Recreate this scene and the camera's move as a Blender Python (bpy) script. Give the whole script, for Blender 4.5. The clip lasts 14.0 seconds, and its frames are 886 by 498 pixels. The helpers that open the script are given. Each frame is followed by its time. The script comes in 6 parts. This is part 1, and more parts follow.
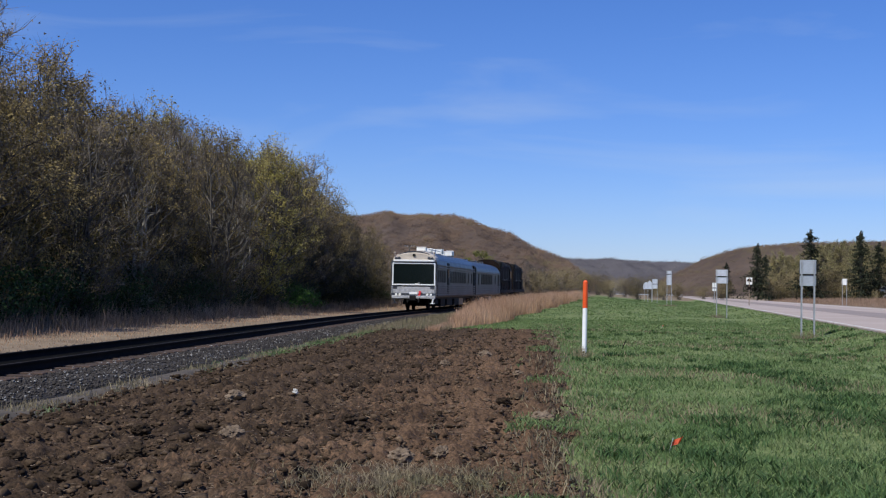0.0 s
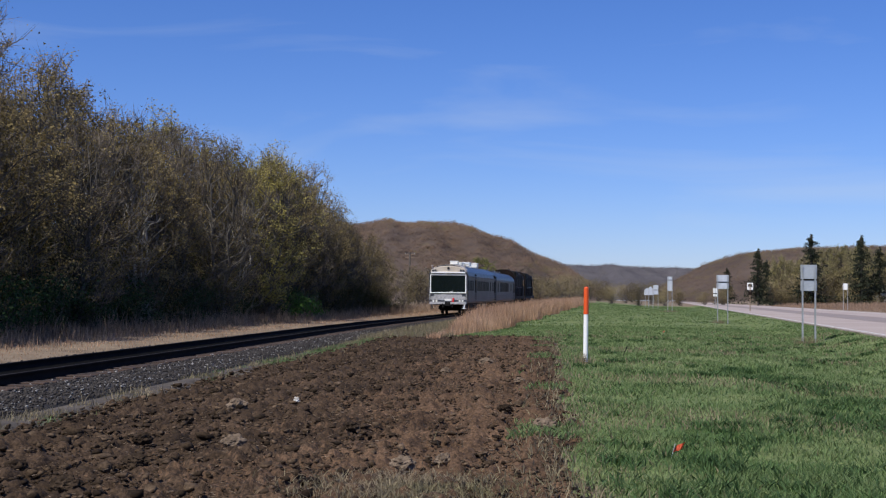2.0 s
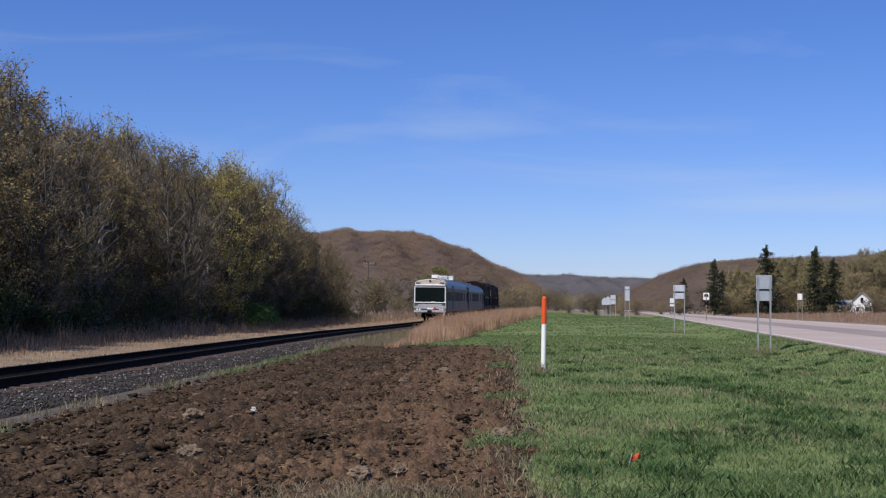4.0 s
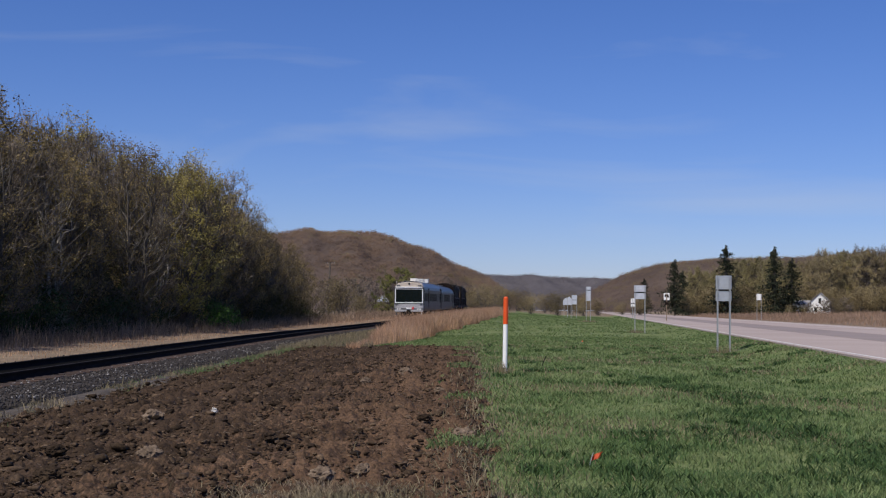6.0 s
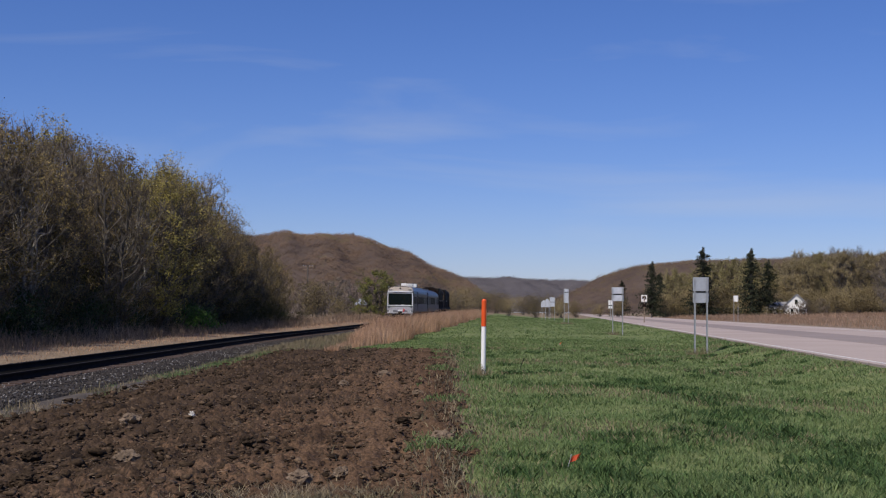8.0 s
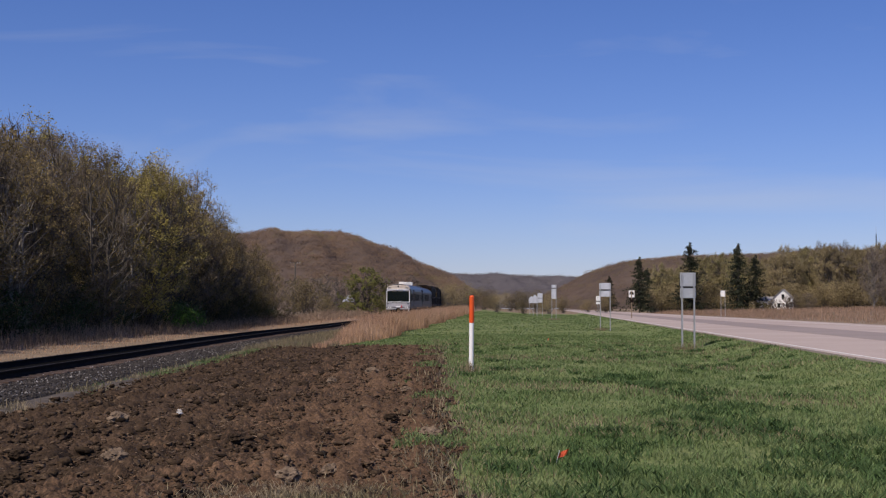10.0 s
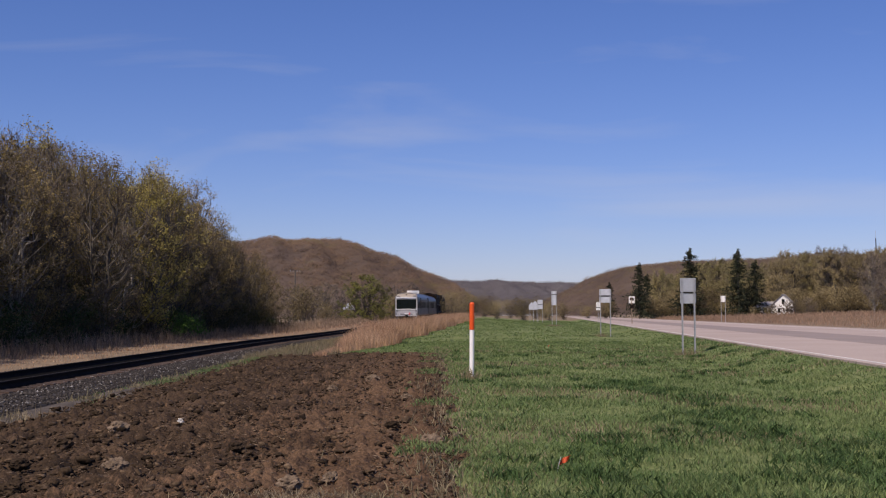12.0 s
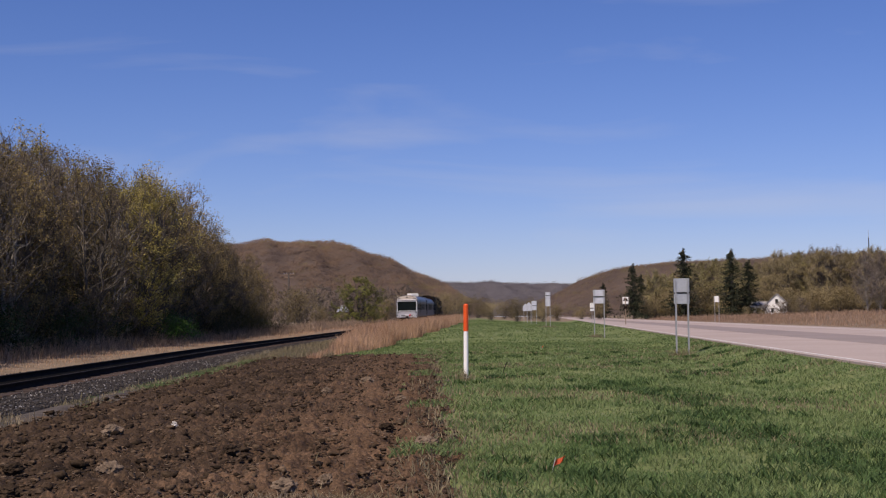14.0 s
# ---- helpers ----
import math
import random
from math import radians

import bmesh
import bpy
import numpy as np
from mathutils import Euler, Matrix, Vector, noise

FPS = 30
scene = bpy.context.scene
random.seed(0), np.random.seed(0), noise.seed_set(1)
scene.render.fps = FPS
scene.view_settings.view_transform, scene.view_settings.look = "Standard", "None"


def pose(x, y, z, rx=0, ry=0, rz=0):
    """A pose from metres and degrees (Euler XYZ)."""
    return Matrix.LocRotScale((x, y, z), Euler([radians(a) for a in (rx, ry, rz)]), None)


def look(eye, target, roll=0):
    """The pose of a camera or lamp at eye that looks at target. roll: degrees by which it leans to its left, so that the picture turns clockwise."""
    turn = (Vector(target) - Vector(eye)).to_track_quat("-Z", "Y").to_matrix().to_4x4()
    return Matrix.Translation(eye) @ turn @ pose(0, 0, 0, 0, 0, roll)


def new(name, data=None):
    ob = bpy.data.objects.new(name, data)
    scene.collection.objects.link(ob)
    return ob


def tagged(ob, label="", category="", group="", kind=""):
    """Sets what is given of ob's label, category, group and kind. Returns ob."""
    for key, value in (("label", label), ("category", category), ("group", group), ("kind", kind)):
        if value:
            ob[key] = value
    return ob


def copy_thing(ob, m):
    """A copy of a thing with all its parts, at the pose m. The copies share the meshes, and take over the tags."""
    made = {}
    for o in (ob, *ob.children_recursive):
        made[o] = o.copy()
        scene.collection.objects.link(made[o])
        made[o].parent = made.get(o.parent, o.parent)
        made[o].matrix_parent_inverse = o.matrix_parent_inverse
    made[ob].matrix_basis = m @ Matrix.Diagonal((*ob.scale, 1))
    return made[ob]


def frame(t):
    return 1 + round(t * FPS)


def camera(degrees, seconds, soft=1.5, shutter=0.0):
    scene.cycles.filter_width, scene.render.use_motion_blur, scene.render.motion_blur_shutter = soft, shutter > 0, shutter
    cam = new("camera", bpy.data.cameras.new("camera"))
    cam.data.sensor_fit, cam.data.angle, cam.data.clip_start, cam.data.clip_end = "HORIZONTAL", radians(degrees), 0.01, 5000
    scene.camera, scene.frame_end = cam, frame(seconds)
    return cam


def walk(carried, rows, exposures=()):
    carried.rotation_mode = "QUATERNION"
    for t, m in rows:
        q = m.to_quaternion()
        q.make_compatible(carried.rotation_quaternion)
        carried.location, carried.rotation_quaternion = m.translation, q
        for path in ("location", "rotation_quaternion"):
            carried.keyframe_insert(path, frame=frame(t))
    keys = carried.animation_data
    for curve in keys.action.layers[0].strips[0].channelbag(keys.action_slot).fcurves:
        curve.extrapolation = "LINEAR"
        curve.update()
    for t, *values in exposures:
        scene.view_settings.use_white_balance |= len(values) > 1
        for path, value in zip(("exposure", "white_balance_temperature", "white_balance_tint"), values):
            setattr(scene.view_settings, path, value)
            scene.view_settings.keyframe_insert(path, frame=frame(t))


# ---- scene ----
EYE = (0.0, 0.0, 1.57)
LENS = 39.2


def aim(yaw, pitch, roll):
    """A pose of the standing camera: degrees to the right, up, and of lean."""
    y, p = radians(yaw), radians(pitch)
    e = Vector(EYE)
    return look(e, e + Vector((math.sin(y) * math.cos(p), math.cos(y) * math.cos(p), math.sin(p))), roll)


cam = camera(LENS, 14.0, soft=1.2)
# seconds, turn to the right, tilt up, lean
PATH = [
    (0.0, -0.000, 1.942, 0.900),
    (0.5, -0.070, 2.361, 0.972),
    (1.0, -0.186, 2.238, 0.714),
    (1.5, 0.008, 2.061, 0.631),
    (2.0, -0.028, 2.274, 0.541),
    (4.5, 2.377, 2.736, 0.649),
    (5.0, 2.746, 2.610, 0.669),
    (5.5, 3.286, 2.666, 0.686),
    (6.0, 3.639, 2.759, 0.611),
    (6.5, 3.262, 3.143, 0.570),
    (7.0, 3.596, 3.166, 0.432),
    (7.5, 4.072, 2.993, 0.438),
    (8.0, 4.651, 2.884, 0.423),
    (10.5, 5.250, 2.712, 0.103),
    (11.0, 5.069, 2.697, -0.142),
    (11.5, 5.052, 2.838, -0.235),
    (12.0, 5.237, 3.052, -0.253),
    (12.5, 5.367, 3.245, -0.449),
    (13.0, 5.514, 3.390, -0.384),
    (13.5, 5.618, 3.119, -0.338),
    (14.0, 5.534, 3.125, -0.564),
]
# the film's own exposure and white balance drift
LIGHT = [(0.0, -0.03, 6500, 6), (2.0, -0.03, 6650, 8), (5.0, 0.0, 6850, 10), (5.5, -0.25, 6885, 10.5), (6.0, -0.26, 6920, 11), (8.0, -0.26, 7050, 12), (11.0, -0.2, 7600, 17.5), (14.0, -0.18, 7720, 18.5)]
walk(cam, [(t, aim(a, b, c)) for t, a, b, c in PATH], LIGHT)

# ---- daylight ----
SUN_EL, SUN_AZ = 52.0, 219.0  # azimuth clockwise from the way the camera first looks
w = bpy.data.worlds.new("sky")
scene.world = w
w.use_nodes = True
nt = w.node_tree
bg = nt.nodes["Background"]
sky = nt.nodes.new("ShaderNodeTexSky")
sky.sky_type, sky.sun_disc = "NISHITA", False
sky.sun_elevation, sky.sun_rotation = radians(SUN_EL), radians(SUN_AZ)
sky.air_density, sky.dust_density, sky.ozone_density, sky.altitude = 1.0, 0.25, 3.0, 300
# thin streaks of high cloud
tc = nt.nodes.new("ShaderNodeTexCoord")
mp = nt.nodes.new("ShaderNodeMapping")
mp.inputs["Scale"].default_value = (2.0, 2.0, 11.0)
mp.inputs["Rotation"].default_value = (0.0, radians(8), radians(20))
nz = nt.nodes.new("ShaderNodeTexNoise")
nz.inputs["Scale"].default_value, nz.inputs["Detail"].default_value, nz.inputs["Distortion"].default_value = 1.7, 7.0, 0.6
rp = nt.nodes.new("ShaderNodeMapRange")
rp.inputs["From Min"].default_value, rp.inputs["From Max"].default_value = 0.52, 0.95
rp.inputs["To Min"].default_value, rp.inputs["To Max"].default_value = 0.0, 0.42
mx = nt.nodes.new("ShaderNodeMix")
mx.data_type = "RGBA"
mx.inputs["B"].default_value = (7.2, 8.0, 9.2, 1)
hs = nt.nodes.new("ShaderNodeHueSaturation")
hs.inputs["Hue"].default_value, hs.inputs["Saturation"].default_value, hs.inputs["Value"].default_value = 0.5, 1.1, 1.0
tint = nt.nodes.new("ShaderNodeMix")
tint.data_type, tint.blend_type = "RGBA", "MULTIPLY"
tint.inputs["Factor"].default_value = 1.0
tint.inputs["B"].default_value = (0.87, 0.98, 1.51, 1)  # clear spring air, bluer than the model
nt.links.new(sky.outputs[0], tint.inputs["A"])
nt.links.new(tint.outputs["Result"], hs.inputs["Color"])
nt.links.new(tc.outputs["Generated"], mp.inputs[0])
nt.links.new(mp.outputs[0], nz.inputs["Vector"])
nt.links.new(nz.outputs[0], rp.inputs["Value"])
nt.links.new(rp.outputs[0], mx.inputs["Factor"])
nt.links.new(hs.outputs[0], mx.inputs["A"])
nt.links.new(mx.outputs["Result"], bg.inputs[0])
bg.inputs[1].default_value = 0.085
sun = new("sun", bpy.data.lights.new("sun", "SUN"))
sun.data.energy, sun.data.angle, sun.data.color = 5.0, radians(0.53), (1.0, 0.955, 0.88)
_a, _e = radians(SUN_AZ), radians(SUN_EL)
sun.matrix_world = look((0, 0, 60), Vector((0, 0, 60)) - Vector((math.sin(_a) * math.cos(_e), math.cos(_a) * math.cos(_e), math.sin(_e))))


# ---- materials ----
def mat(name, a, b=None, scale=4.0, rough=0.8, metal=0.0, bump=0.0, fine=10.0, vary=0.25, island=0.0, each=0.0, spec=0.5, through_light=0.0):
    """A surface that wanders between two colours at a coarse and a fine scale; island/each: spread from piece to piece."""
    m = bpy.data.materials.new(name)
    m.use_nodes = True
    n, l = m.node_tree.nodes, m.node_tree.links
    p = n["Principled BSDF"]
    b = b or a
    co = n.new("ShaderNodeTexCoord")
    n1, n2 = n.new("ShaderNodeTexNoise"), n.new("ShaderNodeTexNoise")
    n1.inputs["Scale"].default_value, n1.inputs["Detail"].default_value, n1.inputs["Roughness"].default_value = scale, 5, 0.6
    n2.inputs["Scale"].default_value, n2.inputs["Detail"].default_value, n2.inputs["Roughness"].default_value = scale * fine, 4, 0.7
    l.new(co.outputs["Object"], n1.inputs["Vector"])
    l.new(co.outputs["Object"], n2.inputs["Vector"])
    r1 = n.new("ShaderNodeMapRange")
    r1.inputs["From Min"].default_value, r1.inputs["From Max"].default_value = 0.32, 0.68
    l.new(n1.outputs[0], r1.inputs["Value"])
    mix = n.new("ShaderNodeMix")
    mix.data_type = "RGBA"
    mix.inputs["A"].default_value, mix.inputs["B"].default_value = (*a, 1), (*b, 1)
    l.new(r1.outputs[0], mix.inputs["Factor"])
    r2 = n.new("ShaderNodeMapRange")
    r2.inputs["From Min"].default_value, r2.inputs["From Max"].default_value = 0.25, 0.75
    r2.inputs["To Min"].default_value, r2.inputs["To Max"].default_value = 1 - vary, 1 + vary
    l.new(n2.outputs[0], r2.inputs["Value"])
    hsv = n.new("ShaderNodeHueSaturation")
    l.new(mix.outputs["Result"], hsv.inputs["Color"])
    val = r2.outputs[0]
    for src, spread in (("ShaderNodeNewGeometry", island), ("ShaderNodeObjectInfo", each)):
        if spread:
            g, rr, mu = n.new(src), n.new("ShaderNodeMapRange"), n.new("ShaderNodeMath")
            rr.inputs["To Min"].default_value, rr.inputs["To Max"].default_value = 1 - spread, 1 + spread
            l.new(g.outputs["Random Per Island" if spread == island and src.endswith("Geometry") else "Random"], rr.inputs["Value"])
            mu.operation = "MULTIPLY"
            l.new(val, mu.inputs[0])
            l.new(rr.outputs[0], mu.inputs[1])
            val = mu.outputs[0]
    l.new(val, hsv.inputs["Value"])
    l.new(hsv.outputs[0], p.inputs["Base Color"])
    p.inputs["Roughness"].default_value, p.inputs["Metallic"].default_value = rough, metal
    p.inputs["Specular IOR Level"].default_value = spec
    if bump:
        bp = n.new("ShaderNodeBump")
        bp.inputs["Strength"].default_value, bp.inputs["Distance"].default_value = min(1.0, bump * 10), bump
        l.new(n2.outputs[0], bp.inputs["Height"])
        l.new(bp.outputs[0], p.inputs["Normal"])
    if through_light:
        tr, ad = n.new("ShaderNodeBsdfTranslucent"), n.new("ShaderNodeMixShader")
        l.new(hsv.outputs[0], tr.inputs["Color"])
        ad.inputs[0].default_value = through_light
        l.new(p.outputs[0], ad.inputs[1])
        l.new(tr.outputs[0], ad.inputs[2])
        l.new(ad.outputs[0], n["Material Output"].inputs["Surface"])
    return m


M = {
    "meadow": mat("meadow_turf", (0.090, 0.130, 0.046), (0.175, 0.20, 0.085), 0.5, 0.95, bump=0.03, fine=24, vary=0.5, spec=0.1),
    "straw_ground": mat("dry_turf", (0.155, 0.116, 0.082), (0.25, 0.193, 0.137), 0.7, 0.95, bump=0.03, fine=20, vary=0.4, spec=0.1),
    "dirt": mat("packed_dirt", (0.055, 0.048, 0.043), (0.12, 0.102, 0.088), 1.1, 0.95, bump=0.02, fine=18, vary=0.4, spec=0.1),
    "soil": mat("ploughed_soil", (0.030, 0.0195, 0.0122), (0.082, 0.053, 0.034), 0.55, 0.95, bump=0.05, fine=60, vary=0.9, spec=0.15),
    "soil_dry": mat("drier_soil", (0.057, 0.0345, 0.021), (0.137, 0.084, 0.052), 0.55, 0.95, bump=0.05, fine=60, vary=0.85, spec=0.15),
    "clod": mat("dry_clod", (0.022, 0.0145, 0.0093), (0.10, 0.069, 0.045), 5.0, 0.95, fine=8, vary=0.45, island=0.7, spec=0.1),
    "stubble": mat("stubble_clump", (0.11, 0.08, 0.056), (0.26, 0.195, 0.14), 9.0, 0.95, fine=8, vary=0.3, island=0.3, spec=0.1),
    "gravel": mat("gravel_bed", (0.029, 0.027, 0.027), (0.062, 0.056, 0.053), 1.2, 0.92, bump=0.02, fine=22, vary=0.6, spec=0.15),
    "stone": mat("ballast_stone", (0.025, 0.0225, 0.0225), (0.070, 0.062, 0.057), 2.0, 0.85, fine=6, vary=0.25, island=0.35, spec=0.1),
    "pale_stone": mat("pale_stone", (0.42, 0.40, 0.37), (0.62, 0.60, 0.56), 9.0, 0.85, vary=0.2, bump=0.01),
    "rail": mat("rail_rust", (0.008, 0.0065, 0.006), (0.018, 0.012, 0.010), 2.0, 0.9, 0.0, fine=12, vary=0.3, spec=0.08),
    "rail_top": mat("rail_head", (0.016, 0.013, 0.012), (0.035, 0.029, 0.026), 1.0, 0.7, 0.0, vary=0.2, spec=0.15),
    "dark_fill": mat("dark_ballast", (0.003, 0.003, 0.003), (0.007, 0.0065, 0.006), 3.0, 0.95, fine=12, vary=0.5, bump=0.02, spec=0.03),
    "tie": mat("tie_wood", (0.03, 0.019, 0.014), (0.075, 0.044, 0.03), 2.5, 0.9, fine=12, vary=0.4, each=0.35, bump=0.01),
    "road": mat("road_concrete", (0.325, 0.262, 0.232), (0.40, 0.33, 0.295), 0.12, 0.85, fine=60, vary=0.1),
    "lane": mat("lane_asphalt", (0.212, 0.172, 0.158), (0.262, 0.215, 0.197), 0.1, 0.85, fine=60, vary=0.12),
    "paint": mat("road_paint", (0.52, 0.51, 0.49), (0.66, 0.65, 0.63), 1.0, 0.7, vary=0.1),
    "bark": mat("bark", (0.03, 0.026, 0.022), (0.135, 0.12, 0.103), 2.5, 0.95, fine=9, vary=0.4, each=0.3),
    "pale_bark": mat("pale_bark", (0.12, 0.11, 0.095), (0.34, 0.31, 0.27), 2.5, 0.95, fine=9, vary=0.35, each=0.3),
    "twig": mat("twigs", (0.065, 0.052, 0.041), (0.215, 0.182, 0.152), 0.6, 0.95, vary=0.3, island=0.4, each=0.2, spec=0.1),
    "wood_twig": mat("budding_twigs", (0.22, 0.185, 0.12), (0.36, 0.30, 0.20), 0.1, 0.95, vary=0.2, island=0.25, each=0.2, spec=0.1, through_light=0.25),
    "bud": mat("young_leaves", (0.25, 0.225, 0.064), (0.39, 0.325, 0.108), 0.35, 0.8, vary=0.25, island=0.4, each=0.3, spec=0.2, through_light=0.35),
    "olive": mat("olive_leaves", (0.198, 0.152, 0.062), (0.312, 0.240, 0.107), 0.35, 0.85, vary=0.25, island=0.4, each=0.3, spec=0.2, through_light=0.3),
    "drab": mat("drab_leaves", (0.128, 0.100, 0.039), (0.23, 0.177, 0.073), 0.35, 0.85, vary=0.25, island=0.5, each=0.35, spec=0.15, through_light=0.2),
    # brush colour is darkened to deepen the shade inside the thicket
    "brush": mat("shaded_brush_leaves", (0.035, 0.036, 0.013), (0.082, 0.074, 0.03), 0.5, 0.85, vary=0.3, island=0.5, each=0.3, spec=0.1, through_light=0.2),
    "wood_leaf": mat("wood_leaves", (0.32, 0.265, 0.14), (0.42, 0.345, 0.185), 0.08, 0.85, vary=0.15, island=0.14, each=0.2, spec=0.1, through_light=0.45),
    "wood_bud": mat("wood_young_leaves", (0.305, 0.278, 0.12), (0.405, 0.36, 0.165), 0.08, 0.85, vary=0.15, island=0.14, each=0.2, spec=0.1, through_light=0.45),
    "lone_leaf": mat("lone_tree_leaves", (0.14, 0.15, 0.042), (0.225, 0.225, 0.07), 0.3, 0.85, vary=0.25, island=0.35, spec=0.15, through_light=0.3),
    "grey_leaf": mat("grey_buds", (0.16, 0.13, 0.11), (0.24, 0.195, 0.165), 0.3, 0.9, vary=0.2, island=0.3, each=0.25, spec=0.1, through_light=0.2),
    "fresh": mat("fresh_green_leaves", (0.05, 0.12, 0.02), (0.10, 0.20, 0.04), 0.6, 0.7, vary=0.25, island=0.35, spec=0.2, through_light=0.35),
    "scrub_leaf": mat("scrub_leaves", (0.20, 0.16, 0.088), (0.29, 0.235, 0.13), 0.12, 0.85, vary=0.2, island=0.22, each=0.35, spec=0.1, through_light=0.3),
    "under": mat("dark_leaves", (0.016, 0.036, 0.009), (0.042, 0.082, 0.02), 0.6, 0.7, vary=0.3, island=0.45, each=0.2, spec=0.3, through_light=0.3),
    "needle": mat("spruce_needles", (0.016, 0.022, 0.012), (0.036, 0.041, 0.023), 0.8, 0.85, vary=0.3, island=0.4, each=0.2, spec=0.2),
    "blade": mat("grass_blades", (0.09, 0.155, 0.05), (0.18, 0.23, 0.095), 0.5, 0.75, fine=6, vary=0.2, island=0.4, spec=0.3, through_light=0.3),
    "clover": mat("clover_tufts", (0.035, 0.075, 0.022), (0.07, 0.125, 0.04), 1.5, 0.7, fine=6, vary=0.2, island=0.35, spec=0.3, through_light=0.25),
    "dry_blade": mat("dry_grass_blades", (0.33, 0.19, 0.115), (0.50, 0.34, 0.23), 0.25, 0.85, fine=6, vary=0.2, island=0.4, spec=0.2, through_light=0.25),
    # dry grass near the thicket, with tree shade put into its darker colour
    "strip_blade": mat("shaded_withered_grass", (0.185, 0.132, 0.094), (0.33, 0.24, 0.17), 0.3, 0.9, fine=6, vary=0.25, island=0.45, spec=0.1, through_light=0.2),
    "rust_blade": mat("rusty_grass", (0.23, 0.15, 0.104), (0.36, 0.25, 0.175), 0.05, 0.9, fine=6, vary=0.25, island=0.35, spec=0.1, through_light=0.25),
    "grey_stone": mat("grey_stone", (0.12, 0.115, 0.11), (0.30, 0.285, 0.275), 9.0, 0.9, vary=0.2, island=0.35, spec=0.15),
    "pale_blade": mat("pale_weeds", (0.27, 0.215, 0.145), (0.17, 0.155, 0.085), 0.8, 0.85, fine=6, vary=0.2, island=0.4, spec=0.2, through_light=0.25),
    "woods": mat("bare_woods", (0.20, 0.142, 0.11), (0.258, 0.188, 0.138), 0.006, 0.95, fine=5, vary=0.15, island=0.06, spec=0.0, through_light=0.5),
    "grey_woods": mat("grey_violet_woods", (0.142, 0.110, 0.096), (0.205, 0.158, 0.135), 0.006, 0.95, fine=5, vary=0.15, island=0.06, spec=0.0, through_light=0.5),
    "warm_woods": mat("budding_woods", (0.215, 0.15, 0.112), (0.27, 0.19, 0.14), 0.006, 0.95, fine=5, vary=0.15, island=0.06, spec=0.0, through_light=0.5),
    "olive_woods": mat("leafing_woods", (0.205, 0.17, 0.10), (0.26, 0.21, 0.125), 0.006, 0.95, fine=5, vary=0.15, island=0.06, spec=0.0, through_light=0.5),
    # both ridge woods carry the distant haze in their bluish base colours
    "hazy_far_woods_pale": mat("hazy_far_pale_woods", (0.16, 0.15, 0.155), (0.20, 0.185, 0.18), 0.004, 0.95, fine=5, vary=0.15, island=0.1, spec=0.0, through_light=0.3),
    "hazy_far_woods": mat("hazy_far_woods", (0.112, 0.105, 0.118), (0.145, 0.135, 0.145), 0.004, 0.95, fine=5, vary=0.15, island=0.1, spec=0.0, through_light=0.3),
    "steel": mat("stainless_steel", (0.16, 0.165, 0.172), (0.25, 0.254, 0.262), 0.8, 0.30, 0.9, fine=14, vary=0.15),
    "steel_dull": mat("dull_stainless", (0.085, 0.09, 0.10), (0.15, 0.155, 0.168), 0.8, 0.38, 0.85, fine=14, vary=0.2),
    # car sides: a darker copy of the steel, shade put into its colour
    "shaded_steel": mat("shaded_stainless", (0.035, 0.038, 0.045), (0.10, 0.104, 0.115), 0.8, 0.42, 0.6, fine=14, vary=0.35, bump=0.006),
    "silver": mat("silver_paint", (0.36, 0.36, 0.37), (0.55, 0.54, 0.55), 5.0, 0.4, 0.3, fine=5, vary=0.3),
    "pale_back": mat("pale_sign_back", (0.46, 0.48, 0.54), (0.58, 0.60, 0.66), 3.0, 0.5, 0.2, vary=0.1),
    "cream": mat("cream_paint", (0.42, 0.36, 0.30), (0.50, 0.44, 0.37), 3.0, 0.5, vary=0.15),
    "white": mat("white_paint", (0.74, 0.74, 0.73), (0.82, 0.82, 0.8), 3.0, 0.5, vary=0.08),
    "frame_white": mat("white_enamel", (0.70, 0.71, 0.72), (0.80, 0.80, 0.80), 3.0, 0.4, vary=0.06),
    "black": mat("black_paint", (0.006, 0.006, 0.0065), (0.016, 0.015, 0.014), 2.0, 0.75, vary=0.3, spec=0.2),
    "soot": mat("sooty_brown_paint", (0.006, 0.004, 0.0035), (0.014, 0.0078, 0.0062), 1.5, 0.85, vary=0.3, spec=0.15),
    "red": mat("red_paint", (0.55, 0.02, 0.025), (0.65, 0.04, 0.04), 5.0, 0.5, vary=0.1),
    "orange": mat("orange_plastic", (0.70, 0.075, 0.010), (0.78, 0.105, 0.016), 5.0, 0.45, vary=0.08),
    "marker_white": mat("white_plastic", (0.80, 0.80, 0.79), (0.86, 0.86, 0.85), 5.0, 0.45, vary=0.05),
    "galv": mat("galvanised_steel", (0.36, 0.37, 0.38), (0.48, 0.49, 0.50), 3.0, 0.5, 0.6, vary=0.15),
    "sheet": mat("sign_back_aluminium", (0.40, 0.42, 0.44), (0.50, 0.52, 0.54), 2.0, 0.45, 0.5, vary=0.1),
    "wood": mat("weathered_wood", (0.16, 0.11, 0.075), (0.28, 0.21, 0.15), 4.0, 0.9, vary=0.3),
    "roof": mat("roof_shingle", (0.20, 0.19, 0.19), (0.30, 0.29, 0.28), 2.0, 0.9, fine=10, vary=0.3),
    "siding": mat("white_siding", (0.68, 0.68, 0.67), (0.78, 0.78, 0.76), 1.0, 0.7, vary=0.1),
}


